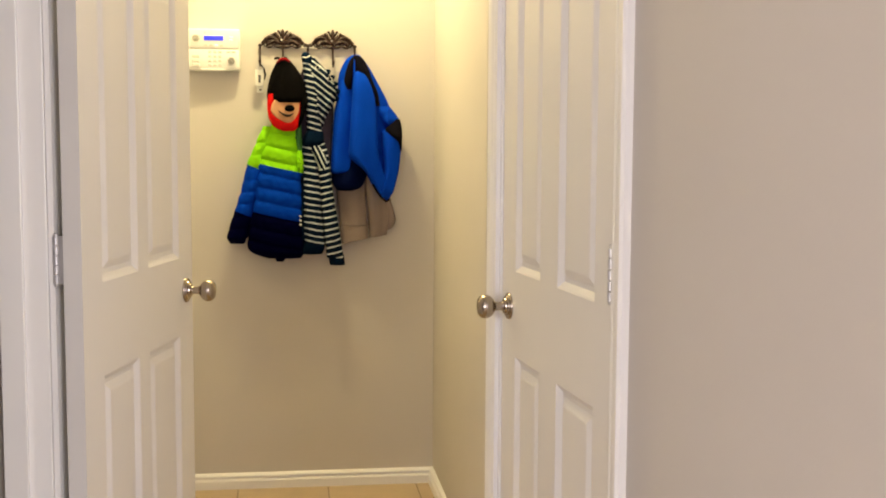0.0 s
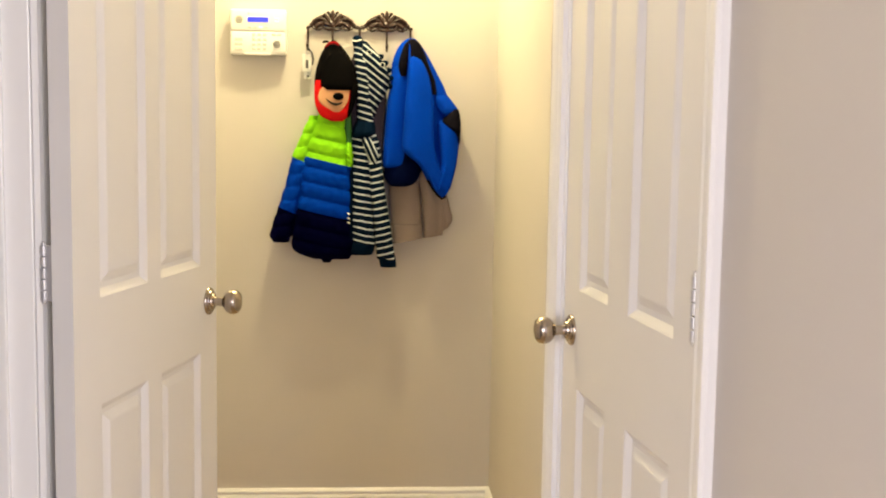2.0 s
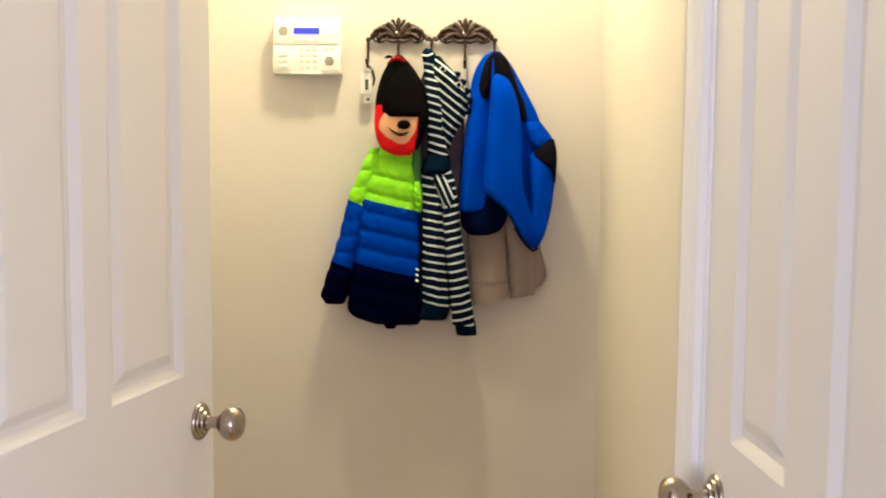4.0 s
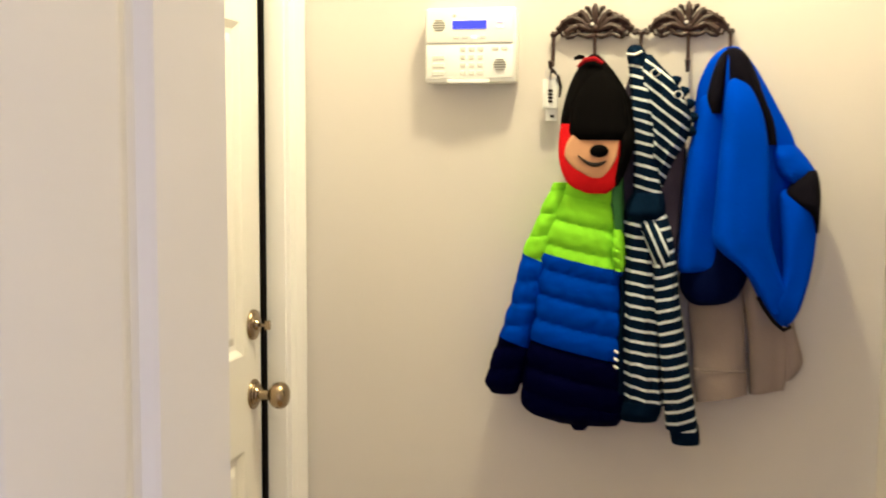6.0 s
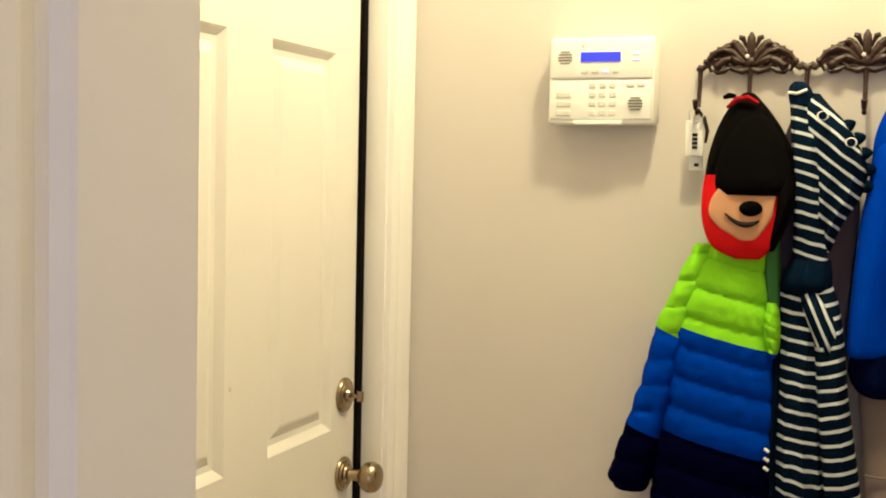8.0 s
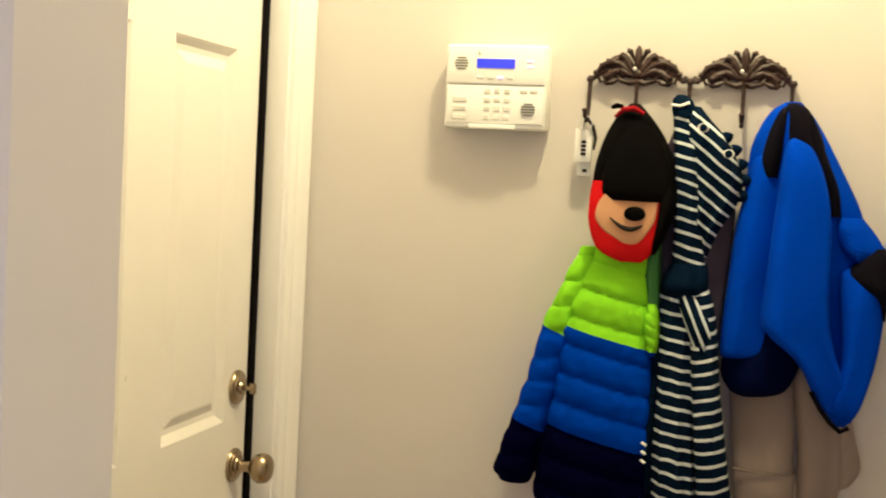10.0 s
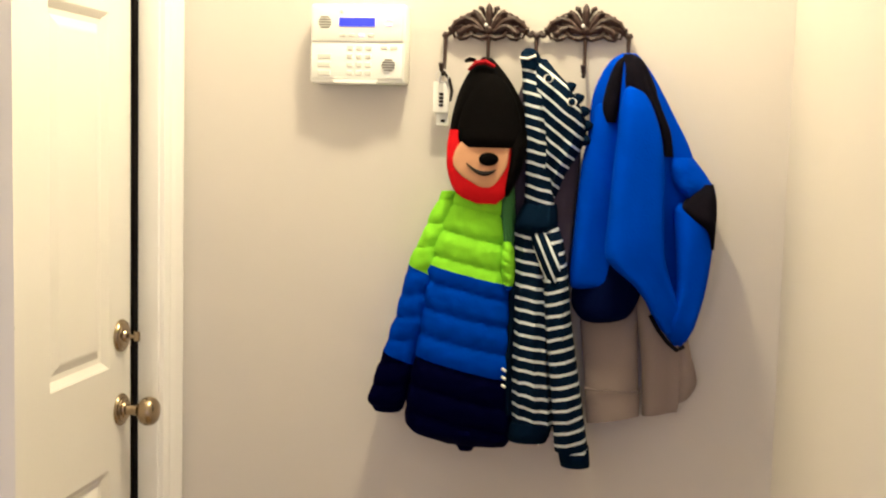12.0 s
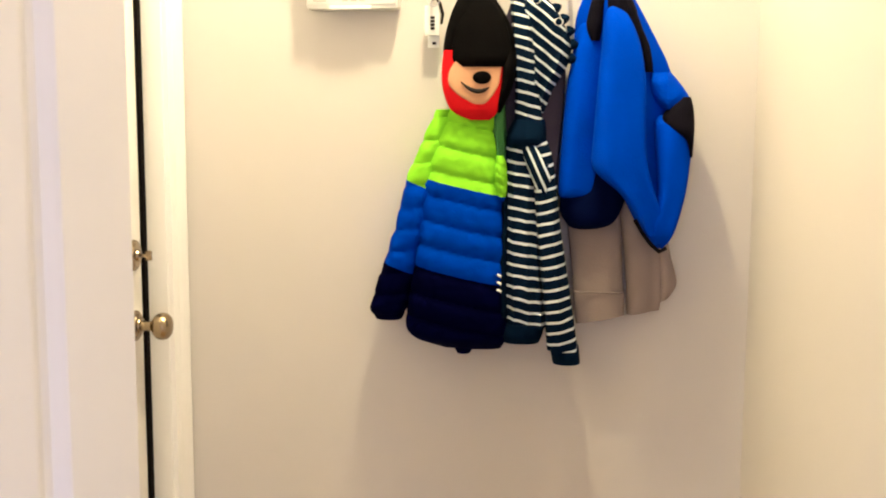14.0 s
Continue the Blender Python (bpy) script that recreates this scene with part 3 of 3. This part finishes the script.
# ---- key tag on the first hook ----
def key_tag():
    ob = thing("key_fob", "white plastic key tag on a ring with dark print", "key tag")
    tag = part("tag", boxes((0.089, 0.117, 3.968, 3.974, 1.441, 1.496), bevel=0.002), PLASTIC, ob, "", True)
    part("tag_lower", boxes((0.094, 0.116, 3.976, 3.980, 1.419, 1.446), bevel=0.002), PLASTIC, ob, "", True)
    for k in range(4):
        part("print_bar", boxes((0.100, 0.108, 3.9668, 3.9682, 1.452 + k * 0.0065, 1.4568 + k * 0.0065)), INK, tag)
    part("print_bar", boxes((0.103, 0.110, 3.9748, 3.9762, 1.425, 1.430)), INK, ob)
    ring = [(0.106 + 0.011 * math.cos(a), 3.962, 1.505 + 0.011 * math.sin(a)) for a in [2 * math.pi * i / 24 for i in range(25)]]
    part("key_ring", tube(ring, 0.0011, 6), STEEL, ob, "thin bright ring", True)
    strap = [(0.108, 3.964, 1.512), (0.118, 3.964, 1.500), (0.123, 3.966, 1.480), (0.120, 3.970, 1.462)]
    part("strap", tube(strap, [0.002, 0.003, 0.003, 0.002]), INK, ob, "black strap", True)
    part("metal_clip", tube([(0.101, 3.966, 1.494), (0.102, 3.964, 1.502), (0.104, 3.963, 1.510)], 0.0025), STEEL, ob, "", True)
    return ob


key_tag()


# ---- clothes ----
def puffer_jacket():
    ob = thing("puffer_jacket", "child's quilted jacket in lime, blue and navy on a hook", "jacket")
    body = [(1.375, 0.165, 0.222, 3.950, 3.985), (1.330, 0.152, 0.226, 3.920, 3.985), (1.295, 0.138, 0.229, 3.905, 3.988), (1.245, 0.116, 0.232, 3.897, 3.988), (1.180, 0.098, 0.236, 3.893, 3.988),
            (1.100, 0.089, 0.241, 3.890, 3.988), (1.020, 0.078, 0.245, 3.889, 3.988), (0.950, 0.066, 0.248, 3.893, 3.988), (0.905, 0.062, 0.250, 3.898, 3.988), (0.880, 0.078, 0.247, 3.905, 3.988), (0.861, 0.125, 0.236, 3.930, 3.985)]
    part("body", loft(body, 84, 170, 0.7, quilt(0.0085, 0.047, 0.22, 0.0016), 0.35), LIME_NAVY, ob, "", True)
    sleeve = [(1.306, 0.118, 0.142, 3.925, 3.965), (1.270, 0.101, 0.140, 3.912, 3.970), (1.228, 0.084, 0.127, 3.908, 3.975), (1.180, 0.064, 0.112, 3.905, 3.978), (1.090, 0.042, 0.096, 3.905, 3.980), (1.020, 0.020, 0.080, 3.907, 3.982),
              (0.960, 0.000, 0.066, 3.910, 3.982), (0.930, -0.005, 0.056, 3.915, 3.980), (0.912, 0.004, 0.046, 3.930, 3.975)]
    part("sleeve", loft(sleeve, 48, 130, 0.8, quilt(0.006, 0.040, -0.1, 0.0018), 0.6), SLEEVE_NYLON, ob, "", True)
    hem = [(0.882, 0.140, 0.200, 3.915, 3.980), (0.868, 0.146, 0.192, 3.918, 3.975), (0.850, 0.156, 0.180, 3.930, 3.965)]
    part("hem_tab", loft(hem, 24, 16), LIME_NAVY, ob, "", True)
    inner = [(1.335, 0.214, 0.240, 3.925, 3.975), (1.290, 0.214, 0.243, 3.905, 3.975), (1.230, 0.222, 0.246, 3.900, 3.975), (1.175, 0.230, 0.247, 3.905, 3.975)]
    part("hood_lining", loft(inner, 32, 40, 0.8, folds(0.004, 4)), GREEN_LINING, ob, "dark green lining", True)
    cuff = [(1.225, 0.226, 0.244, 3.900, 3.960), (1.190, 0.223, 0.248, 3.892, 3.965), (1.158, 0.227, 0.248, 3.894, 3.965), (1.142, 0.232, 0.244, 3.904, 3.960)]
    part("side_ruffle", loft(cuff, 32, 50, 0.8, quilt(0.006, 0.017, 0.5)), LIME_NAVY, ob, "", True)
    return ob


def cap():
    ob = thing("baseball_cap", "black child's cap with red brim and tan patch", "cap")
    crown = [(1.536, 0.178, 0.194, 3.925, 3.965), (1.524, 0.166, 0.206, 3.908, 3.972), (1.505, 0.154, 0.222, 3.895, 3.975), (1.478, 0.142, 0.240, 3.885, 3.978), (1.440, 0.132, 0.258, 3.878, 3.978), (1.405, 0.128, 0.263, 3.880, 3.978), (1.380, 0.132, 0.258, 3.895, 3.972)]
    part("crown", loft(crown, 64, 60, 0.85, folds(0.003, 3, 2, 1)), BLACK_CLOTH, ob, "", True)
    front = [(1.506, 0.182, 0.212, 3.898, 3.930), (1.490, 0.170, 0.226, 3.888, 3.925), (1.460, 0.156, 0.243, 3.877, 3.920), (1.425, 0.148, 0.252, 3.869, 3.920), (1.398, 0.146, 0.256, 3.864, 3.920), (1.383, 0.152, 0.250, 3.868, 3.915)]
    part("front_panel", loft(front, 48, 30, 0.8), BLACK_CLOTH, ob, "", True)
    brim = [(1.412, 0.133, 0.256, 3.880, 3.896), (1.380, 0.130, 0.252, 3.876, 3.893), (1.345, 0.132, 0.240, 3.873, 3.890), (1.315, 0.142, 0.234, 3.874, 3.890), (1.300, 0.156, 0.228, 3.877, 3.891), (1.289, 0.182, 0.216, 3.882, 3.892)]
    peak = part("brim", loft(brim, 64, 50, 0.5), RED_CLOTH, ob, "curved red brim", True)
    patch = [(1.394, 0.156, 0.238, 3.872, 3.884), (1.376, 0.145, 0.236, 3.8715, 3.882), (1.354, 0.143, 0.233, 3.8705, 3.880), (1.336, 0.157, 0.224, 3.8705, 3.880), (1.323, 0.178, 0.214, 3.872, 3.880), (1.314, 0.190, 0.205, 3.875, 3.880)]
    part("patch", loft(patch, 48, 40, 0.4), TAN_CLOTH, peak, "tan felt patch", True)
    # black shape standing in for the shade over the brim's right side
    side = [(1.412, 0.236, 0.262, 3.880, 3.940), (1.380, 0.236, 0.262, 3.868, 3.935), (1.345, 0.233, 0.254, 3.868, 3.930), (1.318, 0.228, 0.243, 3.874, 3.920), (1.302, 0.226, 0.235, 3.882, 3.910)]
    part("side_panel", loft(side, 32, 40, 0.85), BLACK_CLOTH, ob, "", True)
    part("oval_badge", lathe([(0.0165, 0), (0.0165, 0.004), (0.012, 0.007), (0.004, 0.008)], pose(0.203, 3.8715, 1.364, 90) @ Matrix.Diagonal((1.0, 0.68, 1, 1)), 24), BLACK_CLOTH, peak, "black oval felt badge", True)
    # mouth on the tan patch, simplified to a plain dark bar
    bar = [(0.166 + 0.050 * u, 3.8685, 1.357 - 0.026 * math.sin(math.pi * (0.12 + 0.62 * u)) + 0.009) for u in [i / 10 for i in range(11)]]
    part("curved_seam", tube(bar, [0.0010 + 0.0030 * math.sin(math.pi * (i / 10) ** 1.3) for i in range(11)]), INK, peak, "dark curved mouth on the patch", True)
    part("strap", tube([(0.160, 3.900, 1.512), (0.174, 3.897, 1.524), (0.190, 3.896, 1.526), (0.205, 3.898, 1.518)], [0.002, 0.0045, 0.0045, 0.003]), DARK_RED, ob, "red back strap", True)
    part("strap_tab", tube([(0.154, 3.905, 1.527), (0.162, 3.903, 1.530), (0.172, 3.902, 1.529)], [0.003, 0.0045, 0.003]), BLACK_CLOTH, ob, "", True)
    return ob


def striped_hoodie():
    ob = thing("striped_hoodie", "child's navy hoodie with white stripes on a hook", "hoodie")
    left = [(1.548, 0.246, 0.266, 3.935, 3.970), (1.530, 0.246, 0.280, 3.920, 3.972), (1.480, 0.250, 0.292, 3.908, 3.972), (1.412, 0.257, 0.298, 3.900, 3.972), (1.335, 0.260, 0.305, 3.900, 3.972), (1.265, 0.258, 0.312, 3.902, 3.972), (1.245, 0.256, 0.310, 3.915, 3.970)]
    part("hood_front", loft(left, 48, 90, 0.65, folds(0.006, 3, 3, 0.5)), STRIPE_HOOD, ob, "", True)
    right = [(1.535, 0.262, 0.288, 3.930, 3.972), (1.515, 0.266, 0.305, 3.915, 3.974), (1.490, 0.268, 0.328, 3.905, 3.974), (1.455, 0.272, 0.348, 3.902, 3.974), (1.423, 0.274, 0.360, 3.903, 3.974), (1.385, 0.276, 0.352, 3.906, 3.974), (1.340, 0.280, 0.326, 3.912, 3.974), (1.300, 0.285, 0.312, 3.925, 3.970)]
    hood = part("hood_back", loft(right, 48, 90, 0.65, folds(0.007, 4, 4, 1.5)), STRIPE_SLANT, ob, "", True)
    neck = [(1.290, 0.258, 0.314, 3.899, 3.972), (1.270, 0.248, 0.317, 3.891, 3.972), (1.252, 0.244, 0.317, 3.889, 3.972), (1.238, 0.246, 0.314, 3.904, 3.972)]
    part("neck_band", loft(neck, 40, 24, 0.8, folds(0.003, 5)), NAVY_KNIT, ob, "plain navy rib band", True)
    body = [(1.262, 0.244, 0.312, 3.915, 3.974), (1.225, 0.240, 0.318, 3.906, 3.974), (1.146, 0.243, 0.312, 3.900, 3.974), (1.035, 0.244, 0.310, 3.898, 3.974), (0.960, 0.245, 0.316, 3.898, 3.974), (0.905, 0.246, 0.322, 3.902, 3.974)]
    part("body", loft(body, 56, 110, 0.8, folds(0.005, 5, 2, 0.7)), STRIPE_FLAT, ob, "", True)
    hem = [(0.912, 0.244, 0.320, 3.898, 3.972), (0.890, 0.240, 0.316, 3.900, 3.972), (0.876, 0.244, 0.310, 3.908, 3.970)]
    part("hem", loft(hem, 40, 16, 0.8), NAVY_KNIT, ob, "plain navy rib hem", True)
    sleeve = [(1.252, 0.284, 0.318, 3.905, 3.960), (1.225, 0.288, 0.328, 3.893, 3.962), (1.170, 0.295, 0.338, 3.886, 3.962), (1.090, 0.302, 0.347, 3.884, 3.964), (0.985, 0.313, 0.364, 3.886, 3.968), (0.920, 0.320, 0.374, 3.890, 3.970), (0.864, 0.325, 0.383, 3.898, 3.972)]
    arm = part("sleeve", loft(sleeve, 48, 110, 0.85, folds(0.004, 3, 5, 2)), STRIPE_SLEEVE, ob, "", True)
    cuff = [(0.870, 0.330, 0.384, 3.903, 3.972), (0.852, 0.333, 0.386, 3.903, 3.972), (0.838, 0.336, 0.387, 3.908, 3.970)]
    part("cuff", loft(cuff, 32, 12, 0.8), NAVY_KNIT, arm, "plain navy rib cuff", True)
    fold = [(1.245, 0.272, 0.302, 3.900, 3.940), (1.220, 0.278, 0.320, 3.886, 3.940), (1.185, 0.292, 0.330, 3.880, 3.940), (1.155, 0.304, 0.326, 3.886, 3.940)]
    part("sleeve_head", loft(fold, 36, 40, 0.85, folds(0.003, 3)), STRIPE_STEEP, ob, "", True)
    placket = [(1.225, 0.234, 0.250, 3.915, 3.970), (1.100, 0.236, 0.252, 3.905, 3.970), (1.000, 0.232, 0.250, 3.900, 3.970), (0.925, 0.236, 0.252, 3.905, 3.970)]
    part("placket", loft(placket, 28, 50, 0.8, folds(0.002, 3)), NAVY_KNIT, ob, "plain navy front edge", True)
    for k in range(3):
        part("placket_stripe", tube([(0.233, 3.8965, 1.008 - k * 0.014), (0.240, 3.8945, 1.004 - k * 0.014)], 0.0024), PLASTIC, ob, "", True)
    for k, (sx, sz) in enumerate(((0.331, 1.486), (0.345, 1.468), (0.355, 1.447), (0.362, 1.424), (0.360, 1.400))):
        part("crest_spike", lathe([(0.010, 0), (0.009, 0.006), (0.005, 0.012), (0.001, 0.015)], pose(sx - 0.004, 3.925, sz, 0, 62 + 10 * k), 14), NAVY_KNIT, hood, "navy padded spike", True)
    tip = [(1.553, 0.250, 0.264, 3.938, 3.968), (1.545, 0.244, 0.274, 3.922, 3.972), (1.530, 0.244, 0.280, 3.914, 3.972), (1.518, 0.247, 0.278, 3.912, 3.970)]
    part("hood_tip", loft(tip, 32, 20, 0.85), NAVY_KNIT, ob, "plain navy hood tip", True)
    part("hood_tip_stripe", tube([(0.245, 3.916, 1.535), (0.258, 3.912, 1.533), (0.272, 3.914, 1.539)], 0.0022), PLASTIC, ob, "", True)
    for ex, ez, ey in ((0.296, 1.500, 3.893), (0.336, 1.462, 3.893)):
        ring = [(ex + 0.0072 * math.cos(a), ey, ez + 0.0056 * math.sin(a)) for a in [2 * math.pi * i / 20 for i in range(21)]]
        part("ring_applique", tube(ring, 0.0013, 8), PLASTIC, hood, "white ring stitched on the hood", True)
        part("disc_applique", lathe([(0.006, 0), (0.006, 0.004), (0.002, 0.006)], pose(ex, ey + 0.002, ez, 90), 16), NAVY_KNIT, hood, "", True)
    return ob


def fleece_jacket():
    ob = thing("fleece_jacket", "child's royal blue fleece with charcoal yoke on a hook", "jacket")
    back = [(1.547, 0.414, 0.438, 3.940, 3.970), (1.532, 0.394, 0.452, 3.926, 3.975), (1.505, 0.378, 0.471, 3.921, 3.978), (1.472, 0.367, 0.490, 3.919, 3.980), (1.430, 0.364, 0.513, 3.920, 3.984), (1.398, 0.366, 0.530, 3.922, 3.984), (1.362, 0.372, 0.545, 3.924, 3.986),
            (1.330, 0.380, 0.567, 3.928, 3.986), (1.290, 0.395, 0.574, 3.930, 3.986), (1.220, 0.425, 0.571, 3.930, 3.986), (1.158, 0.455, 0.565, 3.925, 3.986), (1.100, 0.485, 0.556, 3.900, 3.986), (1.075, 0.505, 0.545, 3.907, 3.980), (1.058, 0.518, 0.532, 3.922, 3.965)]
    part("body", loft(back, 72, 140, 0.6, soft_folds(0.006, 4, 3, 0.4)), FLEECE, ob, "", True)
    left = [(1.466, 0.380, 0.398, 3.938, 3.955), (1.458, 0.372, 0.412, 3.923, 3.965), (1.430, 0.365, 0.424, 3.916, 3.975), (1.390, 0.359, 0.426, 3.913, 3.978), (1.346, 0.352, 0.424, 3.911, 3.980), (1.250, 0.345, 0.418, 3.909, 3.982), (1.185, 0.341, 0.412, 3.908, 3.982), (1.155, 0.341, 0.408, 3.910, 3.982), (1.148, 0.344, 0.404, 3.923, 3.980)]
    part("sleeve", loft(left, 56, 110, 0.62, soft_folds(0.005, 3.5, 2, 2.2)), FLEECE, ob, "", True)
    front = [(1.491, 0.427, 0.441, 3.915, 3.950), (1.482, 0.420, 0.453, 3.896, 3.950), (1.455, 0.415, 0.469, 3.882, 3.950), (1.410, 0.412, 0.484, 3.874, 3.950), (1.350, 0.407, 0.492, 3.866, 3.950), (1.270, 0.402, 0.494, 3.860, 3.950), (1.215, 0.399, 0.498, 3.858, 3.950),
             (1.192, 0.412, 0.503, 3.860, 3.950), (1.160, 0.450, 0.513, 3.867, 3.950), (1.118, 0.480, 0.530, 3.878, 3.955), (1.085, 0.500, 0.535, 3.890, 3.955)]
    part("front_panel", loft(front, 64, 120, 0.5, soft_folds(0.011, 2.6, 1.0, 2.7)), FLEECE, ob, "", True)
    lobe = [(1.300, 0.520, 0.560, 3.915, 3.970), (1.285, 0.511, 0.572, 3.894, 3.975), (1.250, 0.512, 0.577, 3.886, 3.980), (1.200, 0.517, 0.574, 3.884, 3.980), (1.150, 0.519, 0.567, 3.884, 3.980), (1.095, 0.508, 0.553, 3.888, 3.975), (1.068, 0.515, 0.540, 3.905, 3.965)]
    arm = part("second_sleeve", loft(lobe, 44, 80, 0.62, soft_folds(0.006, 3, 4, 1)), FLEECE, ob, "", True)
    flap = [(1.375, 0.505, 0.538, 3.916, 3.960), (1.358, 0.500, 0.553, 3.904, 3.965), (1.335, 0.504, 0.569, 3.897, 3.970), (1.318, 0.515, 0.575, 3.896, 3.970), (1.308, 0.530, 0.570, 3.905, 3.965)]
    part("upper_fold", loft(flap, 48, 50, 0.62, folds(0.008, 2.6, 3, 2, 0.8), 0.3), FLEECE, ob, "", True)
    # charcoal cuff, enlarged as a dark shape for the shade in the fold
    cuff = [(1.332, 0.552, 0.573, 3.905, 3.960), (1.312, 0.534, 0.578, 3.890, 3.972), (1.292, 0.522, 0.580, 3.883, 3.975), (1.274, 0.534, 0.580, 3.878, 3.975), (1.255, 0.562, 0.579, 3.886, 3.970), (1.225, 0.570, 0.578, 3.900, 3.965)]
    part("elbow_patch", loft(cuff, 36, 30, 0.62, soft_folds(0.003, 3)), CHARCOAL, arm, "charcoal cuff with the dark of the fold modelled in", True)
    # lining below the sleeve; its shade is in the material's colour
    lining = [(1.240, 0.360, 0.470, 3.925, 3.980), (1.170, 0.348, 0.468, 3.918, 3.982), (1.125, 0.344, 0.456, 3.914, 3.982), (1.100, 0.356, 0.440, 3.918, 3.980), (1.090, 0.368, 0.415, 3.930, 3.975)]
    part("lining", loft(lining, 48, 50, 0.6, soft_folds(0.004, 4, 1, 1)), FLEECE_DARK, ob, "navy lining, coloured dark for the shade inside", True)
    yoke = [(1.545, 0.416, 0.436, 3.934, 3.968), (1.534, 0.414, 0.450, 3.919, 3.965), (1.505, 0.412, 0.466, 3.912, 3.960), (1.475, 0.412, 0.476, 3.910, 3.950), (1.450, 0.412, 0.470, 3.910, 3.945), (1.430, 0.412, 0.450, 3.914, 3.940)]
    part("yoke", loft(yoke, 44, 60, 0.8, soft_folds(0.003, 4, 1)), CHARCOAL, ob, "charcoal shoulder yoke", True)
    half = [(1.542, 0.414, 0.424, 3.936, 3.968), (1.530, 0.404, 0.421, 3.920, 3.965), (1.505, 0.394, 0.419, 3.912, 3.960), (1.475, 0.387, 0.417, 3.910, 3.950), (1.450, 0.384, 0.414, 3.910, 3.945), (1.430, 0.388, 0.411, 3.914, 3.940)]
    part("yoke", loft(half, 36, 50, 0.8, soft_folds(0.002, 3, 1)), CHARCOAL, ob, "charcoal shoulder yoke", True)
    strip = [(1.525, 0.438, 0.456, 3.918, 3.950), (1.490, 0.448, 0.470, 3.909, 3.950), (1.450, 0.464, 0.486, 3.907, 3.950), (1.415, 0.480, 0.500, 3.908, 3.950), (1.375, 0.490, 0.506, 3.912, 3.950)]
    part("yoke_band", loft(strip, 28, 50, 0.85), CHARCOAL, ob, "charcoal shoulder band", True)
    edge = [(0.478, 3.884, 1.114), (0.492, 3.886, 1.090), (0.508, 3.892, 1.069), (0.524, 3.900, 1.055), (0.536, 3.902, 1.062)]
    part("dark_binding", tube(edge, 0.0035), CHARCOAL, ob, "dark hem binding", True)
    return ob


def trousers():
    ob = thing("taupe_trousers", "pair of taupe cotton trousers hanging under the fleece", "trousers")
    leg = [(1.380, 0.392, 0.420, 3.965, 3.984), (1.250, 0.366, 0.450, 3.955, 3.986), (1.120, 0.358, 0.458, 3.948, 3.988), (1.040, 0.364, 0.462, 3.945, 3.988), (0.965, 0.372, 0.466, 3.943, 3.988), (0.920, 0.377, 0.468, 3.945, 3.988)]
    first = part("leg", loft(leg, 56, 90, 0.6, soft_folds(0.003, 2.2, 1, 0.4), 0.5, 0.20), TAUPE, ob, "", True)
    band = [(0.972, 0.371, 0.467, 3.941, 3.988), (0.950, 0.373, 0.468, 3.9395, 3.988), (0.918, 0.377, 0.469, 3.941, 3.988)]
    part("leg_hem", loft(band, 48, 20, 0.55, soft_folds(0.0015, 3, 1, 0.4), 0.5, 0.20), TAUPE, first, "turned-up hem", True)
    part("hem_seam", tube([(0.374, 3.9405, 0.972), (0.395, 3.9375, 0.9715), (0.420, 3.9370, 0.971), (0.445, 3.9375, 0.971), (0.464, 3.9405, 0.971)], 0.0016, 6), TAUPE_SEAM, first, "", True)
    other = [(1.380, 0.428, 0.470, 3.965, 3.984), (1.250, 0.440, 0.520, 3.955, 3.986), (1.120, 0.452, 0.532, 3.950, 3.988), (1.040, 0.464, 0.536, 3.948, 3.988), (0.960, 0.470, 0.536, 3.946, 3.988), (0.932, 0.472, 0.532, 3.950, 3.988)]
    part("leg", loft(other, 56, 90, 0.7, soft_folds(0.007, 3.0, 1.4, 2), 0.5, 0.15), TAUPE, ob, "", True)
    flap = [(1.090, 0.522, 0.542, 3.962, 3.988), (1.040, 0.524, 0.552, 3.958, 3.988), (0.985, 0.526, 0.566, 3.958, 3.988), (0.955, 0.526, 0.556, 3.964, 3.986)]
    part("waist_flap", loft(flap, 36, 40, 0.8, soft_folds(0.004, 3, 1, 0.6), 0.6, 0.5), TAUPE, ob, "", True)
    return ob


def violet_jacket():
    ob = thing("grey_violet_jacket", "grey-violet jacket hanging behind the striped hoodie", "jacket")
    rows = [(1.520, 0.255, 0.290, 3.955, 3.978), (1.450, 0.232, 0.335, 3.945, 3.984), (1.390, 0.219, 0.349, 3.938, 3.986), (1.310, 0.217, 0.348, 3.936, 3.986), (1.230, 0.226, 0.342, 3.938, 3.986), (1.120, 0.240, 0.338, 3.945, 3.986), (1.000, 0.246, 0.335, 3.955, 3.986), (0.930, 0.250, 0.330, 3.960, 3.986)]
    part("body", loft(rows, 56, 80, 0.8, folds(0.005, 4, 2, 1)), VIOLET, ob, "", True)
    return ob


violet_jacket()
trousers()
puffer_jacket()
cap()
striped_hoodie()
fleece_jacket()

# ---- small wear ----
tagged(part("scuff_mark", lathe([(0.004, 0), (0.003, 0.0006)], pose(-0.4368, 3.495, 1.105, 90, 0, 90), 8), BUTTON), "small grey scuff on the entry door", "scuff")

# ---- floor tiles ----
SIZE, GAP = 0.310, 0.004
for i in range(-2, 3):
    for k in range(0, 14):
        x0, y1 = 0.018 + i * SIZE, BY - k * SIZE
        a, b, c, d = max(x0 + GAP / 2, LF), min(x0 + SIZE - GAP / 2, RX + 0.1), y1 - SIZE + GAP / 2, min(y1 - GAP / 2, BY)
        if b - a > 0.02:
            part("tile", boxes((a, b, c, d, -0.05, FLOOR), bevel=0.0015), TILE, floor_ob)
